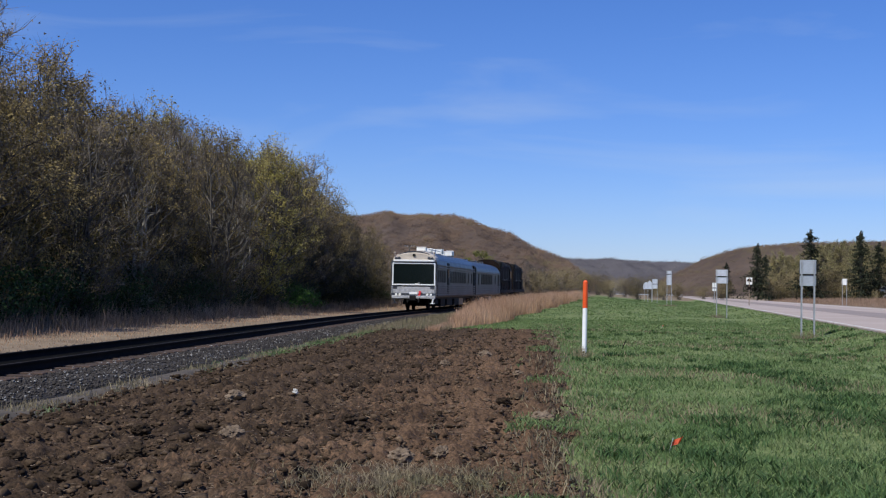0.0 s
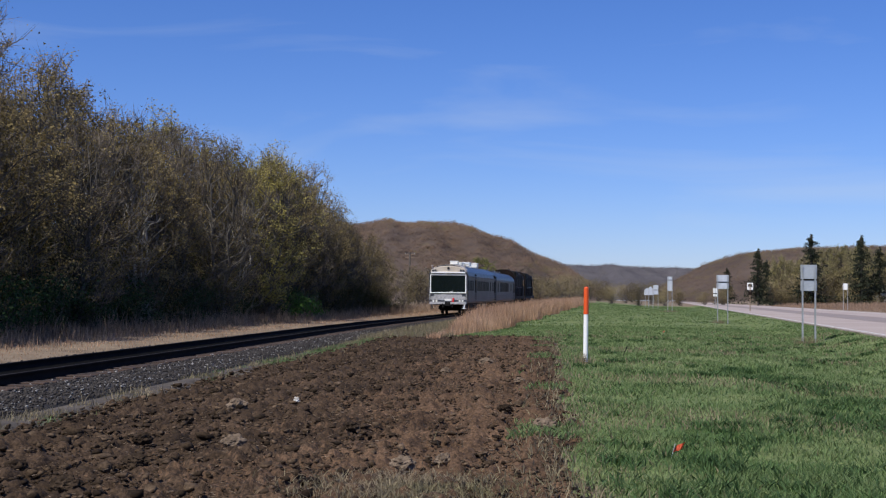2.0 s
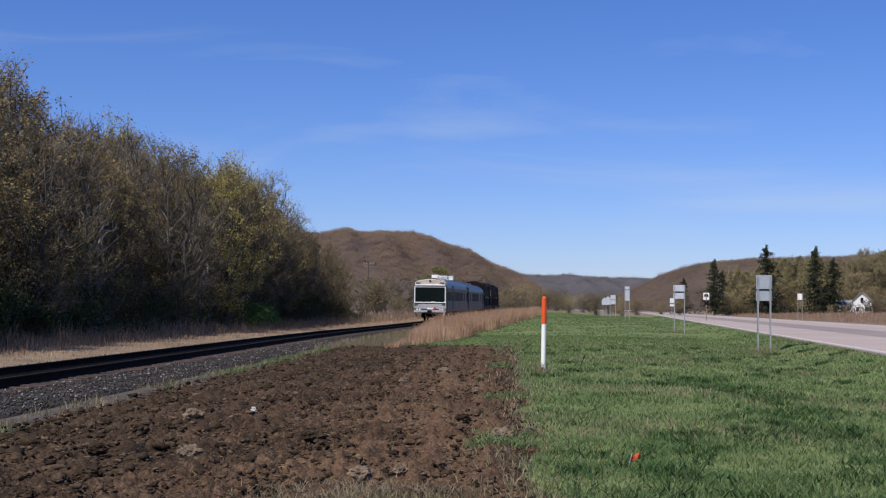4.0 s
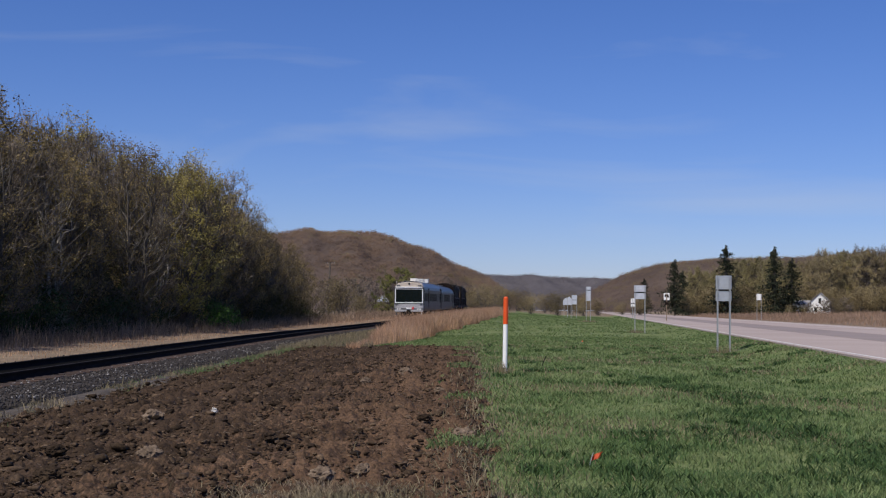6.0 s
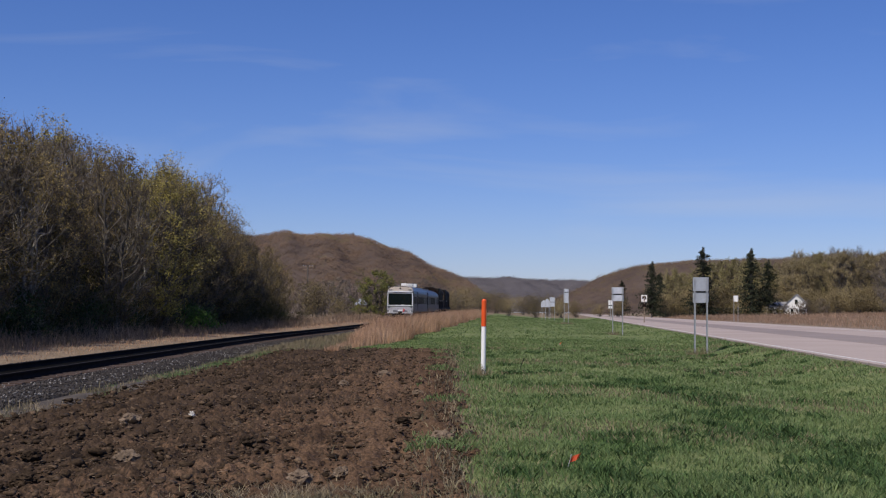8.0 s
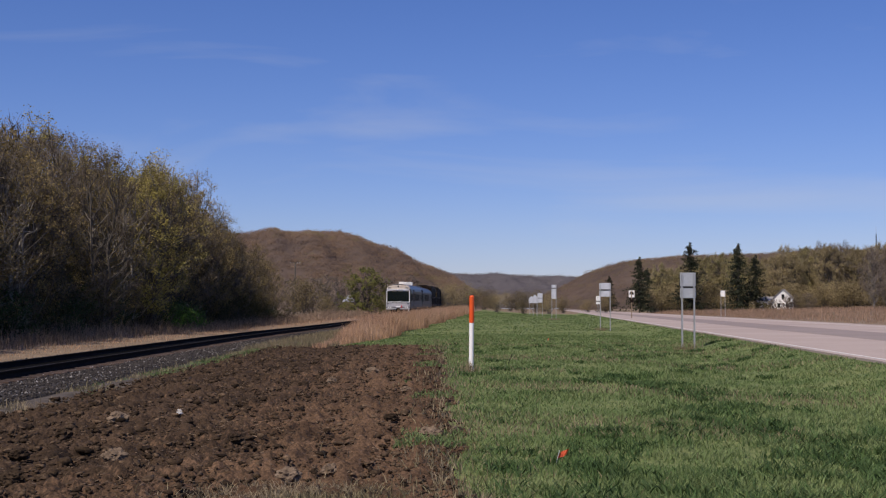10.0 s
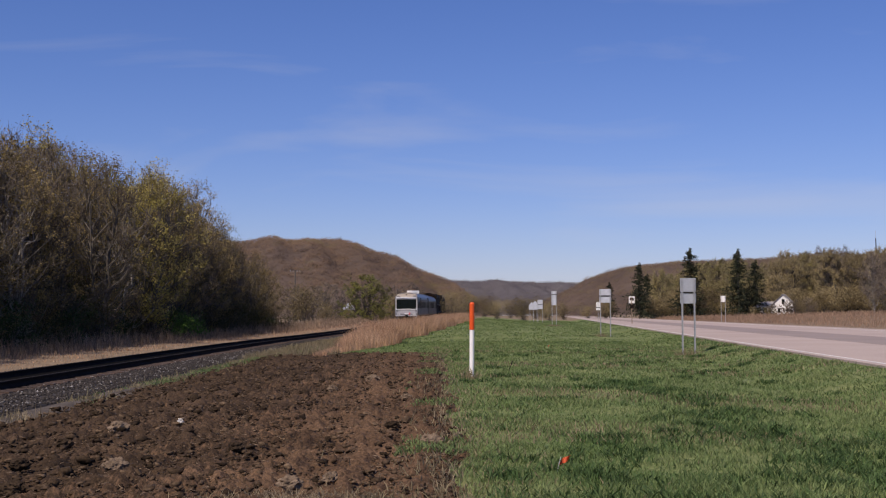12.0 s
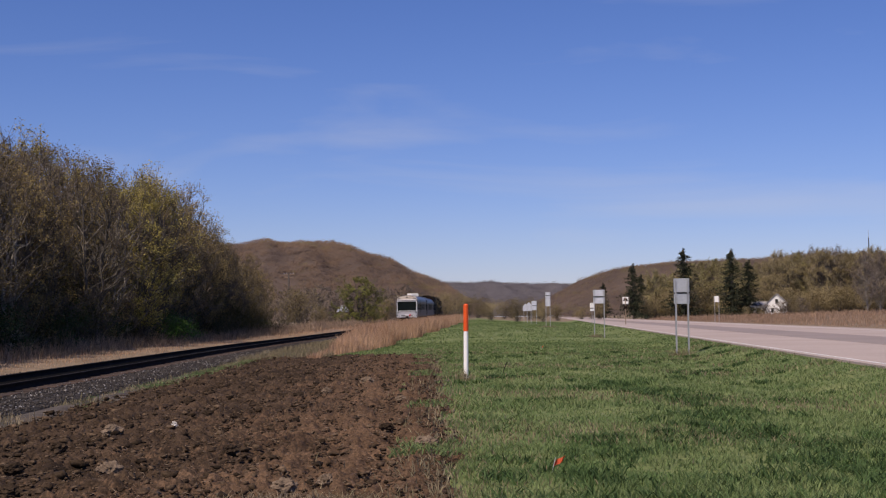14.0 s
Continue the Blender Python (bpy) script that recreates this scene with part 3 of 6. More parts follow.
def build_grass():
    rng = np.random.RandomState(11)

    def sow(n, y0, y1, power):
        y = y0 + (y1 - y0) * rng.uniform(0, 1, n) ** power
        x = rng.uniform(-0.36, 0.50, n) * y + rng.normal(0, 0.2, n)
        return x, y

    x, y = sow(320000, 6.0, 75, 1.9)
    r = x - ROAD_DIR * y
    soil_gap = x - field_right(y)
    ragged = (fbm(x, y, 1.0, 41) + 0.5 * fbm(x, y, 3.0, 42) > 0.22) & (soil_gap > -0.75)
    green = (soil_gap > rng.exponential(0.12, len(x)) - 0.05) | ragged | (y > field_far(x))
    green &= (x > green_left(y)) & (r < ROAD_NEAR - 0.15)
    patch = 0.8 * fbm(x, y, 2.4, 3) + 0.6 * fbm(x, y, 6.0, 4)
    green &= rng.uniform(-1.1, 0.6, len(x)) < patch + 0.55
    x, y, patch = x[green], y[green], patch[green]
    h = (0.042 + 0.036 * rng.uniform(0, 1, len(x))) * (1 + 0.9 * np.clip(patch, -0.4, 1)) 
    wd = 0.005 * (1 + y / 9)
    z = land(x, y) - 0.005 + 0.09 * in_field(x, y)
    V, F = blades(rng, x, y, z, h, wd, 1.5)
    tagged(new("grass", mesh_np("grass", V, F, M["blade"])), "short green spring grass of the mown verge", "grass", kind="stuff")
    # the same grass further off, in broader tufts
    y = 55 + 240 * rng.uniform(0, 1, 34000) ** 1.4
    x = track_x(y) + 7 + (ROAD_DIR * y + ROAD_NEAR - track_x(y) - 7) * rng.uniform(0, 1, len(y))
    ok = (x > green_left(y)) & (x - ROAD_DIR * y < ROAD_NEAR - 0.2) & (fbm(x, y, 0.8, 3) > -0.25)
    x, y = x[ok], y[ok]
    V, F = blades(rng, x, y, land(x, y) - 0.01, rng.uniform(0.04, 0.09, len(x)), 0.0009 * y, 1.3)
    tagged(new("far_grass", mesh_np("far_grass", V, F, M["blade"])), "green spring grass of the verge further along", "grass", kind="stuff")
    # darker broad-leaved tufts
    c = 2400
    cy = 7 + 48 * rng.uniform(0, 1, c) ** 1.5
    cx = field_right(cy) + 0.3 + (ROAD_DIR * cy + ROAD_NEAR - field_right(cy)) * rng.uniform(0, 1, c)
    ok = (fbm(cx, cy, 1.9, 21) + 0.6 * fbm(cx, cy, 4.5, 22) > 0.34 - 1.0 * smooth(19, 8, cy)) & (cx - ROAD_DIR * cy < ROAD_NEAR - 0.3)
    cx, cy = cx[ok], cy[ok]
    fy = 11 + 19 * rng.uniform(0, 1, 300) ** 1.2
    fx = swale_x(fy) + 0.15 * np.sin(fy * 0.6) + rng.normal(0, 0.5, 300)
    keep = fbm(fx, fy, 1.6, 23) > -0.1
    fx, fy = fx[keep], fy[keep]
    cx = np.concatenate([cx, fx])
    cy = np.concatenate([cy, fy])
    x = (cx[:, None] + rng.normal(0, 0.09, (len(cx), 26))).ravel()
    y = (cy[:, None] + rng.normal(0, 0.09, (len(cx), 26))).ravel()
    V, F = blades(rng, x, y, land(x, y) - 0.005, rng.uniform(0.05, 0.13, len(x)), 0.012 * (1 + y / 18), 1.6)
    tagged(new("clover", mesh_np("clover", V, F, M["clover"])), "darker green broad-leaved tufts in the verge", "grass", kind="stuff")
    # straw-coloured thatch between the green
    x, y = sow(80000, 6.0, 60, 1.8)
    ok = (x > field_right(y) - 0.15 - rng.exponential(0.2, len(x))) & (x - ROAD_DIR * y < ROAD_NEAR - 0.1) & (x > green_left(y))
    ok &= (fbm(x, y, 0.9, 6) > 0.12) | (x < field_right(y) + rng.exponential(0.45, len(x)))
    x, y = x[ok], y[ok]
    V, F = blades(rng, x, y, land(x, y) - 0.005 + 0.08 * in_field(x, y), rng.uniform(0.03, 0.10, len(x)) * (1 + y / 120), 0.005 * (1 + y / 10), 1.3)
    tagged(new("thatch", mesh_np("thatch", V, F, M["pale_blade"])), "withered straw-coloured grass among the green", "grass", kind="stuff")
    # a last tuft of old sod in the ploughed strip
    x = rng.normal(-0.25, 0.45, 3400)
    y = rng.normal(9.9, 0.45, 3400)
    V, F = blades(rng, x, y, land(x, y) + 0.06, rng.uniform(0.03, 0.09, len(x)), np.full(len(x), 0.007), 1.6)
    tagged(new("sod_tuft", mesh_np("sod_tuft", V, F, M["pale_blade"])), "withered sod left on the ploughed strip", "grass", kind="stuff")
    # weeds between ballast and field
    y = 9 + 42 * rng.uniform(0, 1, 12000) ** 1.5
    x = track_x(y) + 3.35 + 0.34 * rng.normal(size=len(y)) + 0.5 * rng.uniform(0, 1, len(y)) ** 3
    ok = (x - track_x(y) > 2.5) & (fbm(x, y, 1.6, 7) + 0.5 * fbm(x, y, 5.0, 8) > 0.05)
    x, y = x[ok], y[ok]
    tall = np.where(rng.uniform(0, 1, len(x)) < 0.08, 2.4, 1.0)
    V, F = blades(rng, x, y, land(x, y) - 0.01, rng.uniform(0.03, 0.10, len(x)) * tall, 0.0045 * (1 + y / 12), 0.9)
    tagged(new("trackside_weeds", mesh_np("trackside_weeds", V, F, M["pale_blade"])), "pale and greenish weeds along the ballast edge", "weeds", kind="stuff")
    y = 48 + 55 * rng.uniform(0, 1, 9000) ** 1.3
    x = track_x(y) + 2.5 + (np.interp(y, [50, 62, 75, 90, 110], [6.2, 5.4, 4.3, 3.2, 2.5]) - 2.3) * rng.uniform(0, 1, len(y)) ** 0.8
    V, F = blades(rng, x, y, land(x, y) - 0.01, rng.uniform(0.06, 0.3, len(x)), np.full(len(x), 0.02), 0.8)
    tagged(new("trackside_stubble", mesh_np("trackside_stubble", V, F, M["pale_blade"])), "thin pale dry stalks beside the ballast", "weeds", kind="stuff")
    y = 10 + 52 * rng.uniform(0, 1, 10000) ** 1.4
    x = track_x(y) + 3.68 + 0.24 * rng.normal(size=len(y)) + 1.2 * smooth(44, 60, y) * rng.uniform(0, 1, len(y))
    ok = (x - track_x(y) > 2.9) & (fbm(x, y, 1.1, 9) + 0.5 * fbm(x, y, 3.1, 10) > 0.12)
    x, y = x[ok], y[ok]
    V, F = blades(rng, x, y, land(x, y) - 0.01, rng.uniform(0.04, 0.12, len(x)), 0.005 * (1 + y / 12), 0.9)
    tagged(new("edge_grass", mesh_np("edge_grass", V, F, M["blade"])), "green tufts along the ploughed strip's edge", "grass", kind="stuff")


def build_post_tufts():
    """Uncut dry grass round the feet of the posts."""
    rng = np.random.RandomState(19)
    for sx, d, r, n in ((0.289, 48.3, 0.2, 200), (0.298, 48.4, 0.12, 60), (0.222, 90.0, 0.3, 160), (0.1822, 164.8, 0.6, 220), (0.1125, 30.3, 0.11, 130), (0.24, 41.0, 0.9, 260)):
        x, y = sx * d + rng.normal(0, r, n), d + rng.normal(0, r, n)
        V, F = blades(rng, x, y, land(x, y) - 0.01, rng.uniform(0.08, 0.34, n) * (0.4 if r > 0.8 else 1), np.full(n, 0.008 * (1 + d / 50)), 0.7)
        tagged(new("dry_tuft", mesh_np("dry_tuft", V, F, M["pale_blade"])), "tuft of uncut tan grass in the verge", "grass", kind="stuff")


def build_dry_grass():
    """Tall tan grass right of the track, and the dry strip before the trees."""
    rng = np.random.RandomState(17)
    n = 90000
    y = 47 + 210 * rng.uniform(0, 1, n) ** 1.5
    lo, hi = track_x(y) + np.interp(y, [50, 62, 75, 90, 110], [6.0, 5.2, 4.1, 3.0, 2.3]), green_left(y)
    x = lo + (hi - lo) * rng.uniform(-0.05, 1.08, n)
    clump = fbm(x, y, 0.9, 12) + 0.5 * fbm(x, y, 3.0, 13)
    fade = np.minimum(smooth(-0.05, 0.55, (x - lo) / (hi - lo)), smooth(48, 78, y))
    ok = (rng.uniform(-1, 0.4, n) < clump + 0.35) & (rng.uniform(0, 1, n) < 0.08 + fade)
    x, y, clump, fade = x[ok], y[ok], clump[ok], fade[ok]
    h = (1.2 + 0.5 * np.clip(clump, -0.6, 0.8) + 0.25 * rng.uniform(-1, 1, len(x))) * (0.25 + 0.75 * fade) * rng.uniform(0.6, 1.1, len(x))
    V, F = blades(rng, x, y, land(x, y) - 0.02, np.clip(h, 0.2, 1.9), 0.010 * (1 + y / 70), 0.5)
    tagged(new("tall_dry_grass", mesh_np("tall_dry_grass", V, F, M["dry_blade"])), "tall tan dry grass beside the railway", "grass", kind="stuff")
    n = 54000
    y = 17 + 240 * rng.uniform(0, 1, n) ** 1.7
    u = rng.uniform(0, 1, n) ** 0.7
    x = track_x(y) - 2.7 - 7.6 * u - 4 * smooth(150, 240, y) * u
    clump = fbm(x, y, 1.1, 14)
    h = (0.10 + 0.7 * smooth(0.25, 0.75, u)) * (1 + 0.9 * clump + 0.5 * fbm(x, y, 3.3, 16)) * rng.uniform(0.35, 1.2, n)
    V, F = blades(rng, x, y, land(x, y) - 0.02, np.clip(h, 0.05, 1.4), 0.009 * (1 + y / 40), 0.5)
    me = mesh_np("dry_strip_grass", V, F, M["dry_blade"])
    me.materials.append(M["strip_blade"])
    # the shade-darkened blades take over towards the thicket
    me.polygons.foreach_set("material_index", np.repeat((u > 0.2 + 0.3 * rng.uniform(0, 1, n)).astype(np.int32), 3))
    tagged(new("dry_strip_grass", me), "tan and rusty dry grass between railway and thicket", "grass", kind="stuff")
    # far verge beyond the road
    n = 40000
    y = 60 + 300 * rng.uniform(0, 1, n)
    x = ROAD_DIR * y + ROAD_FAR + 1.5 + 85 * rng.uniform(0, 1, n) ** 1.4
    h = rng.uniform(0.15, 0.6, n) * (1 + 0.5 * fbm(x, y, 0.3, 15)) * smooth(0, 8, x - ROAD_DIR * y - ROAD_FAR) * (1 + 1.2 * smooth(220, 330, y))
    V, F = blades(rng, x, y, land(x, y) - 0.02, np.clip(h, 0.1, 2.2), 0.03 * (1 + y / 150), 0.4)
    tagged(new("far_verge_grass", mesh_np("far_verge_grass", V, F, M["rust_blade"])), "dry reddish tan grass beyond the road", "grass", kind="stuff")


# ---- railway ----
def along(y):
    """Pose of the track at the distance y: +y along it, z = 0 at the rail head."""
    s = float(track_slope(y))
    return pose(track_x(y), y, RAIL_Z + grade(y), 0, 0, -math.degrees(math.atan(s)))


def sweep(name, profile, y0, y1, step, material, smooth_shade=False):
    """A closed outline (u, z) drawn along the track."""
    ys = np.arange(y0, y1 + step, step)
    pr = np.array(profile)
    s = track_slope(ys)
    nx, ny = 1 / np.sqrt(1 + s * s), -s / np.sqrt(1 + s * s)
    X = track_x(ys)[:, None] + nx[:, None] * pr[None, :, 0]
    Y = ys[:, None] + ny[:, None] * pr[None, :, 0]
    Z = pr[None, :, 1] + grade(ys)[:, None]
    k, n = len(pr), len(ys)
    i, j = np.meshgrid(np.arange(n - 1), np.arange(k), indexing="ij")
    F = np.stack([i * k + j, i * k + (j + 1) % k, (i + 1) * k + (j + 1) % k, (i + 1) * k + j], -1).reshape(-1, 4)
    return mesh_np(name, np.stack([X, Y, Z], -1).reshape(-1, 3), F, material, smooth_shade)


def build_track():
    bed = new("ballast_bed", sweep("ballast_bed", [(-3.0, -0.15), (-2.3, 0.0), (-1.4, 0.0), (1.4, 0.0), (2.2, 0.0), (2.85, -0.05), (2.9, -0.3), (-3, -0.3)], 3, 330, 1.0, M["gravel"]))
    tagged(bed, "bed of dark grey crushed stone under the railway", "ballast", kind="structure")
    # a thin near-black strip laid between the rails
    fill = new("ballast_fill", sweep("ballast_fill", [(-0.69, 0.02), (-0.69, 0.05), (0.69, 0.05), (0.69, 0.02)], 3, 330, 1.0, M["dark_fill"]))
    tagged(fill, "near-black ballast between the rails", "ballast", kind="structure")
    tr = thing("railway_track", "single railway track with rusty dark rails on wooden ties", "railway", kind="structure")
    for side in (-1, 1):
        c = side * 0.7525
        rail = [(c - 0.07, 0.03), (c + 0.07, 0.03), (c + 0.07, 0.045), (c + 0.012, 0.062), (c + 0.012, 0.155), (c + 0.036, 0.168), (c + 0.036, 0.198), (c - 0.036, 0.198), (c - 0.036, 0.168), (c - 0.012, 0.155), (c - 0.012, 0.062), (c - 0.07, 0.045)]
        r = part("rail", sweep("rail", rail, 3, 330, 1.0, M["rail"]), None, tr)
        part("railhead", sweep("railhead", [(c - 0.032, 0.196), (c + 0.032, 0.196), (c + 0.03, 0.2), (c - 0.03, 0.2)], 3, 330, 1.0, M["rail_top"]), None, r, "worn shiny rail head")
    rng = np.random.RandomState(21)
    n = 16000
    y = 12 + 70 * rng.uniform(0, 1, n) ** 1.6
    u = rng.uniform(-2.6, 2.85, n)
    u = np.where(rng.uniform(0, 1, n) < 0.7, rng.uniform(1.35, 2.85, n), u)
    u = np.where(np.abs(u) < 0.85, u + np.sign(u) * 0.9, u)
    x = track_x(y) + u
    z = np.interp(u, [-3, -2.3, -1.3, 1.3, 2.2, 2.85], [-0.15, 0, 0, 0, 0, -0.05])
    V, F = stones(rng, x, y, z + 0.01, rng.uniform(0.018, 0.045, n))
    tagged(new("ballast_stones", mesh_np("ballast_stones", V, F, M["stone"])), "loose crushed ballast stones along the track", "ballast", kind="stuff")
    n = 900
    y = 12 + 50 * rng.uniform(0, 1, n) ** 1.6
    u = rng.uniform(1.0, 2.9, n)
    V, F = stones(rng, track_x(y) + u, y, np.full(n, 0.02), rng.uniform(0.015, 0.035, n))
    tagged(new("pale_ballast", mesh_np("pale_ballast", V, F, M["grey_stone"])), "scattered paler grey stones in the dark ballast", "ballast", kind="stuff")
    tie = part("tie", boxes((0, 0, -0.235, 2.6, 0.23, 0.13), bevel=0.012), M["tie"], tr)
    tie.matrix_basis = along(12)
    for k in range(1, 290):
        o = new("tie", tie.data)
        o.parent = tr
        o.matrix_basis = along(12 + 0.52 * k) @ pose(rng.uniform(-0.05, 0.05), 0, rng.uniform(-0.01, 0.012), 0, 0, rng.uniform(-1.2, 1.2))


# ---- road ----
def road_strip(name, r0, r1, z, material, y0=5, y1=1500, seg=60):
    ys = np.geomspace(y0, y1, seg)
    bm = bmesh.new()
    rows = []
    for y in ys:
        rows.append([bm.verts.new((ROAD_DIR * y + r, y, zz)) for r, zz in ((r0, z), (r1, z), (r1, z - 0.25), (r0, z - 0.25))])
    for a, b in zip(rows, rows[1:]):
        for i in range(4):
            bm.faces.new((a[i], a[(i + 1) % 4], b[(i + 1) % 4], b[i]))
    return part(name, bm, material)


def build_road():
    tagged(road_strip("road", ROAD_NEAR, ROAD_FAR, ROAD_Z, M["road"]), "pale weathered highway with paved shoulders", "road", kind="structure")
    for a, b in ((5.3, 9.6),):
        tagged(road_strip("lane", ROAD_NEAR + a, ROAD_NEAR + b, ROAD_Z + 0.006, M["lane"]), "darker worn asphalt driving lane", "road", kind="structure")
    tagged(road_strip("edge_line", ROAD_NEAR + 0.28, ROAD_NEAR + 0.39, ROAD_Z + 0.010, M["paint"]), "white painted road edge line", "road marking", kind="structure")
    tagged(road_strip("edge_line", ROAD_FAR - 2.6, ROAD_FAR - 2.45, ROAD_Z + 0.010, M["paint"]), "white painted road edge line", "road marking", kind="structure")
    tagged(road_strip("road_shoulder", ROAD_FAR + 0.02, ROAD_FAR + 1.6, ROAD_Z - 0.02, M["straw_ground"]), "gravelly sandy road shoulder", "shoulder", kind="structure")


# ---- hills ----
def ridge_hill(name, label, x0, x1, y0, depth, crest, materials, woods, n, size, seed, fuzz=36):
    """A long wooded hill: crest(k) gives its height for k from 0 to 1 along it."""
    rng = np.random.RandomState(seed)
    nu, nv = 120, 30
    yc = y0 + depth * 0.87
    U, W = np.meshgrid(np.linspace(0, 1, nu), np.linspace(0, 1, nv), indexing="ij")

    def place(u, v):
        x = x0 + (x1 - x0) * u
        y = y0 + depth * v
        h = np.interp(x / yc, [c[0] for c in crest], [c[1] for c in crest]) * yc - size * 1.5
        body = np.sin(np.clip(v * 1.15, 0, 1) * np.pi / 2) ** 0.9
        dent = np.clip(np.sin(np.clip(v / 0.8, 0, 1) * np.pi), 0, 1)
        gully = 1 + 0.10 * np.sin(u * 37 + 3 * v) * dent + 0.07 * np.sin(u * 83 + 1.3 + 5 * v) * dent
        return x, y, h * body * gully

    X, Y, Z = place(U, W)
    V = np.stack([X, Y, Z + 0.25 * size], -1).reshape(-1, 3)
    i, j = np.meshgrid(np.arange(nu - 1), np.arange(nv - 1), indexing="ij")
    F = np.stack([i * nv + j, (i + 1) * nv + j, (i + 1) * nv + j + 1, i * nv + j + 1], -1).reshape(-1, 4)
    me = mesh_np(name, V, F, M[materials[0]], True)
    tagged(new(name, me), label, "hill", kind="structure")
    # crowns of the woods: loose heaps of twig sprays that face outward
    u, v = rng.uniform(0, 1, n), rng.uniform(0, 1, n) ** 0.8
    x, y, z = place(u, v)
    r = size * rng.uniform(0.6, 1.25, n)
    k = fuzz
    d = rng.normal(size=(n, k, 3))
    d /= np.linalg.norm(d, axis=-1, keepdims=True)
    d[..., 2] = np.abs(d[..., 2]) * 0.95
    P = np.stack([x, y, z], -1)[:, None] + d * (r[:, None] * rng.uniform(0.7, 1.05, (n, k)))[..., None]
    V, F = leaves(rng, P.reshape(-1, 3), np.repeat(r * 0.26, k), d.reshape(-1, 3) + np.array([0, -0.4, 0.6]), 0.15)
    me = mesh_np(woods, V, F, M[materials[0]])
    for m in materials[1:]:
        me.materials.append(M[m])
    # kinds of trees stand in drifts
    drift = fbm(x, y, 0.045, seed) + fbm(x, y, 0.16, seed + 1) + rng.normal(0, 0.22, n)
    kind = np.clip(np.digitize(drift, (-0.28, 0.24, 0.75)), 0, len(materials) - 1)
    me.polygons.foreach_set("material_index", np.repeat(kind, k).astype(np.int32))
    tagged(new(woods, me), "bare brown spring woods covering the hillside", "woods", kind="stuff")


def build_hills():
    # crest as slopes seen from the railway's near end: sideways, upward
    ridge_hill("hill_near", "rounded hill covered in bare brown woods", -330, 108, 780, 300,
               [(-0.3, 0.045), (-0.12, 0.058), (-0.0613, 0.0642), (-0.03, 0.0638), (0.0, 0.0655), (0.0092, 0.065), (0.025, 0.058), (0.0424, 0.0525), (0.065, 0.0438), (0.0912, 0.0315), (0.1, 0.022), (0.11, 0.006)],
               ("grey_woods", "woods", "warm_woods", "olive_woods"), "hill_woods", 8500, 3.8, 31, 46)
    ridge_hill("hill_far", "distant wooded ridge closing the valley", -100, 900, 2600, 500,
               [(-0.05, 0.03), (0.08, 0.031), (0.12, 0.0302), (0.15, 0.0295), (0.2, 0.028), (0.3, 0.024)], ("hazy_far_woods", "hazy_far_woods", "hazy_far_woods_pale"), "ridge_woods", 4500, 6.5, 32, 26)
    ridge_hill("hill_right", "wooded hill rising beyond the road", 250, 1300, 1250, 420,
               [(0.16, 0.006), (0.185, 0.0185), (0.2, 0.0255), (0.215, 0.034), (0.24, 0.0422), (0.29, 0.0468), (0.5, 0.0545), (0.9, 0.06)], ("grey_woods", "woods", "olive_woods"), "slope_woods", 8500, 4.6, 33, 34)


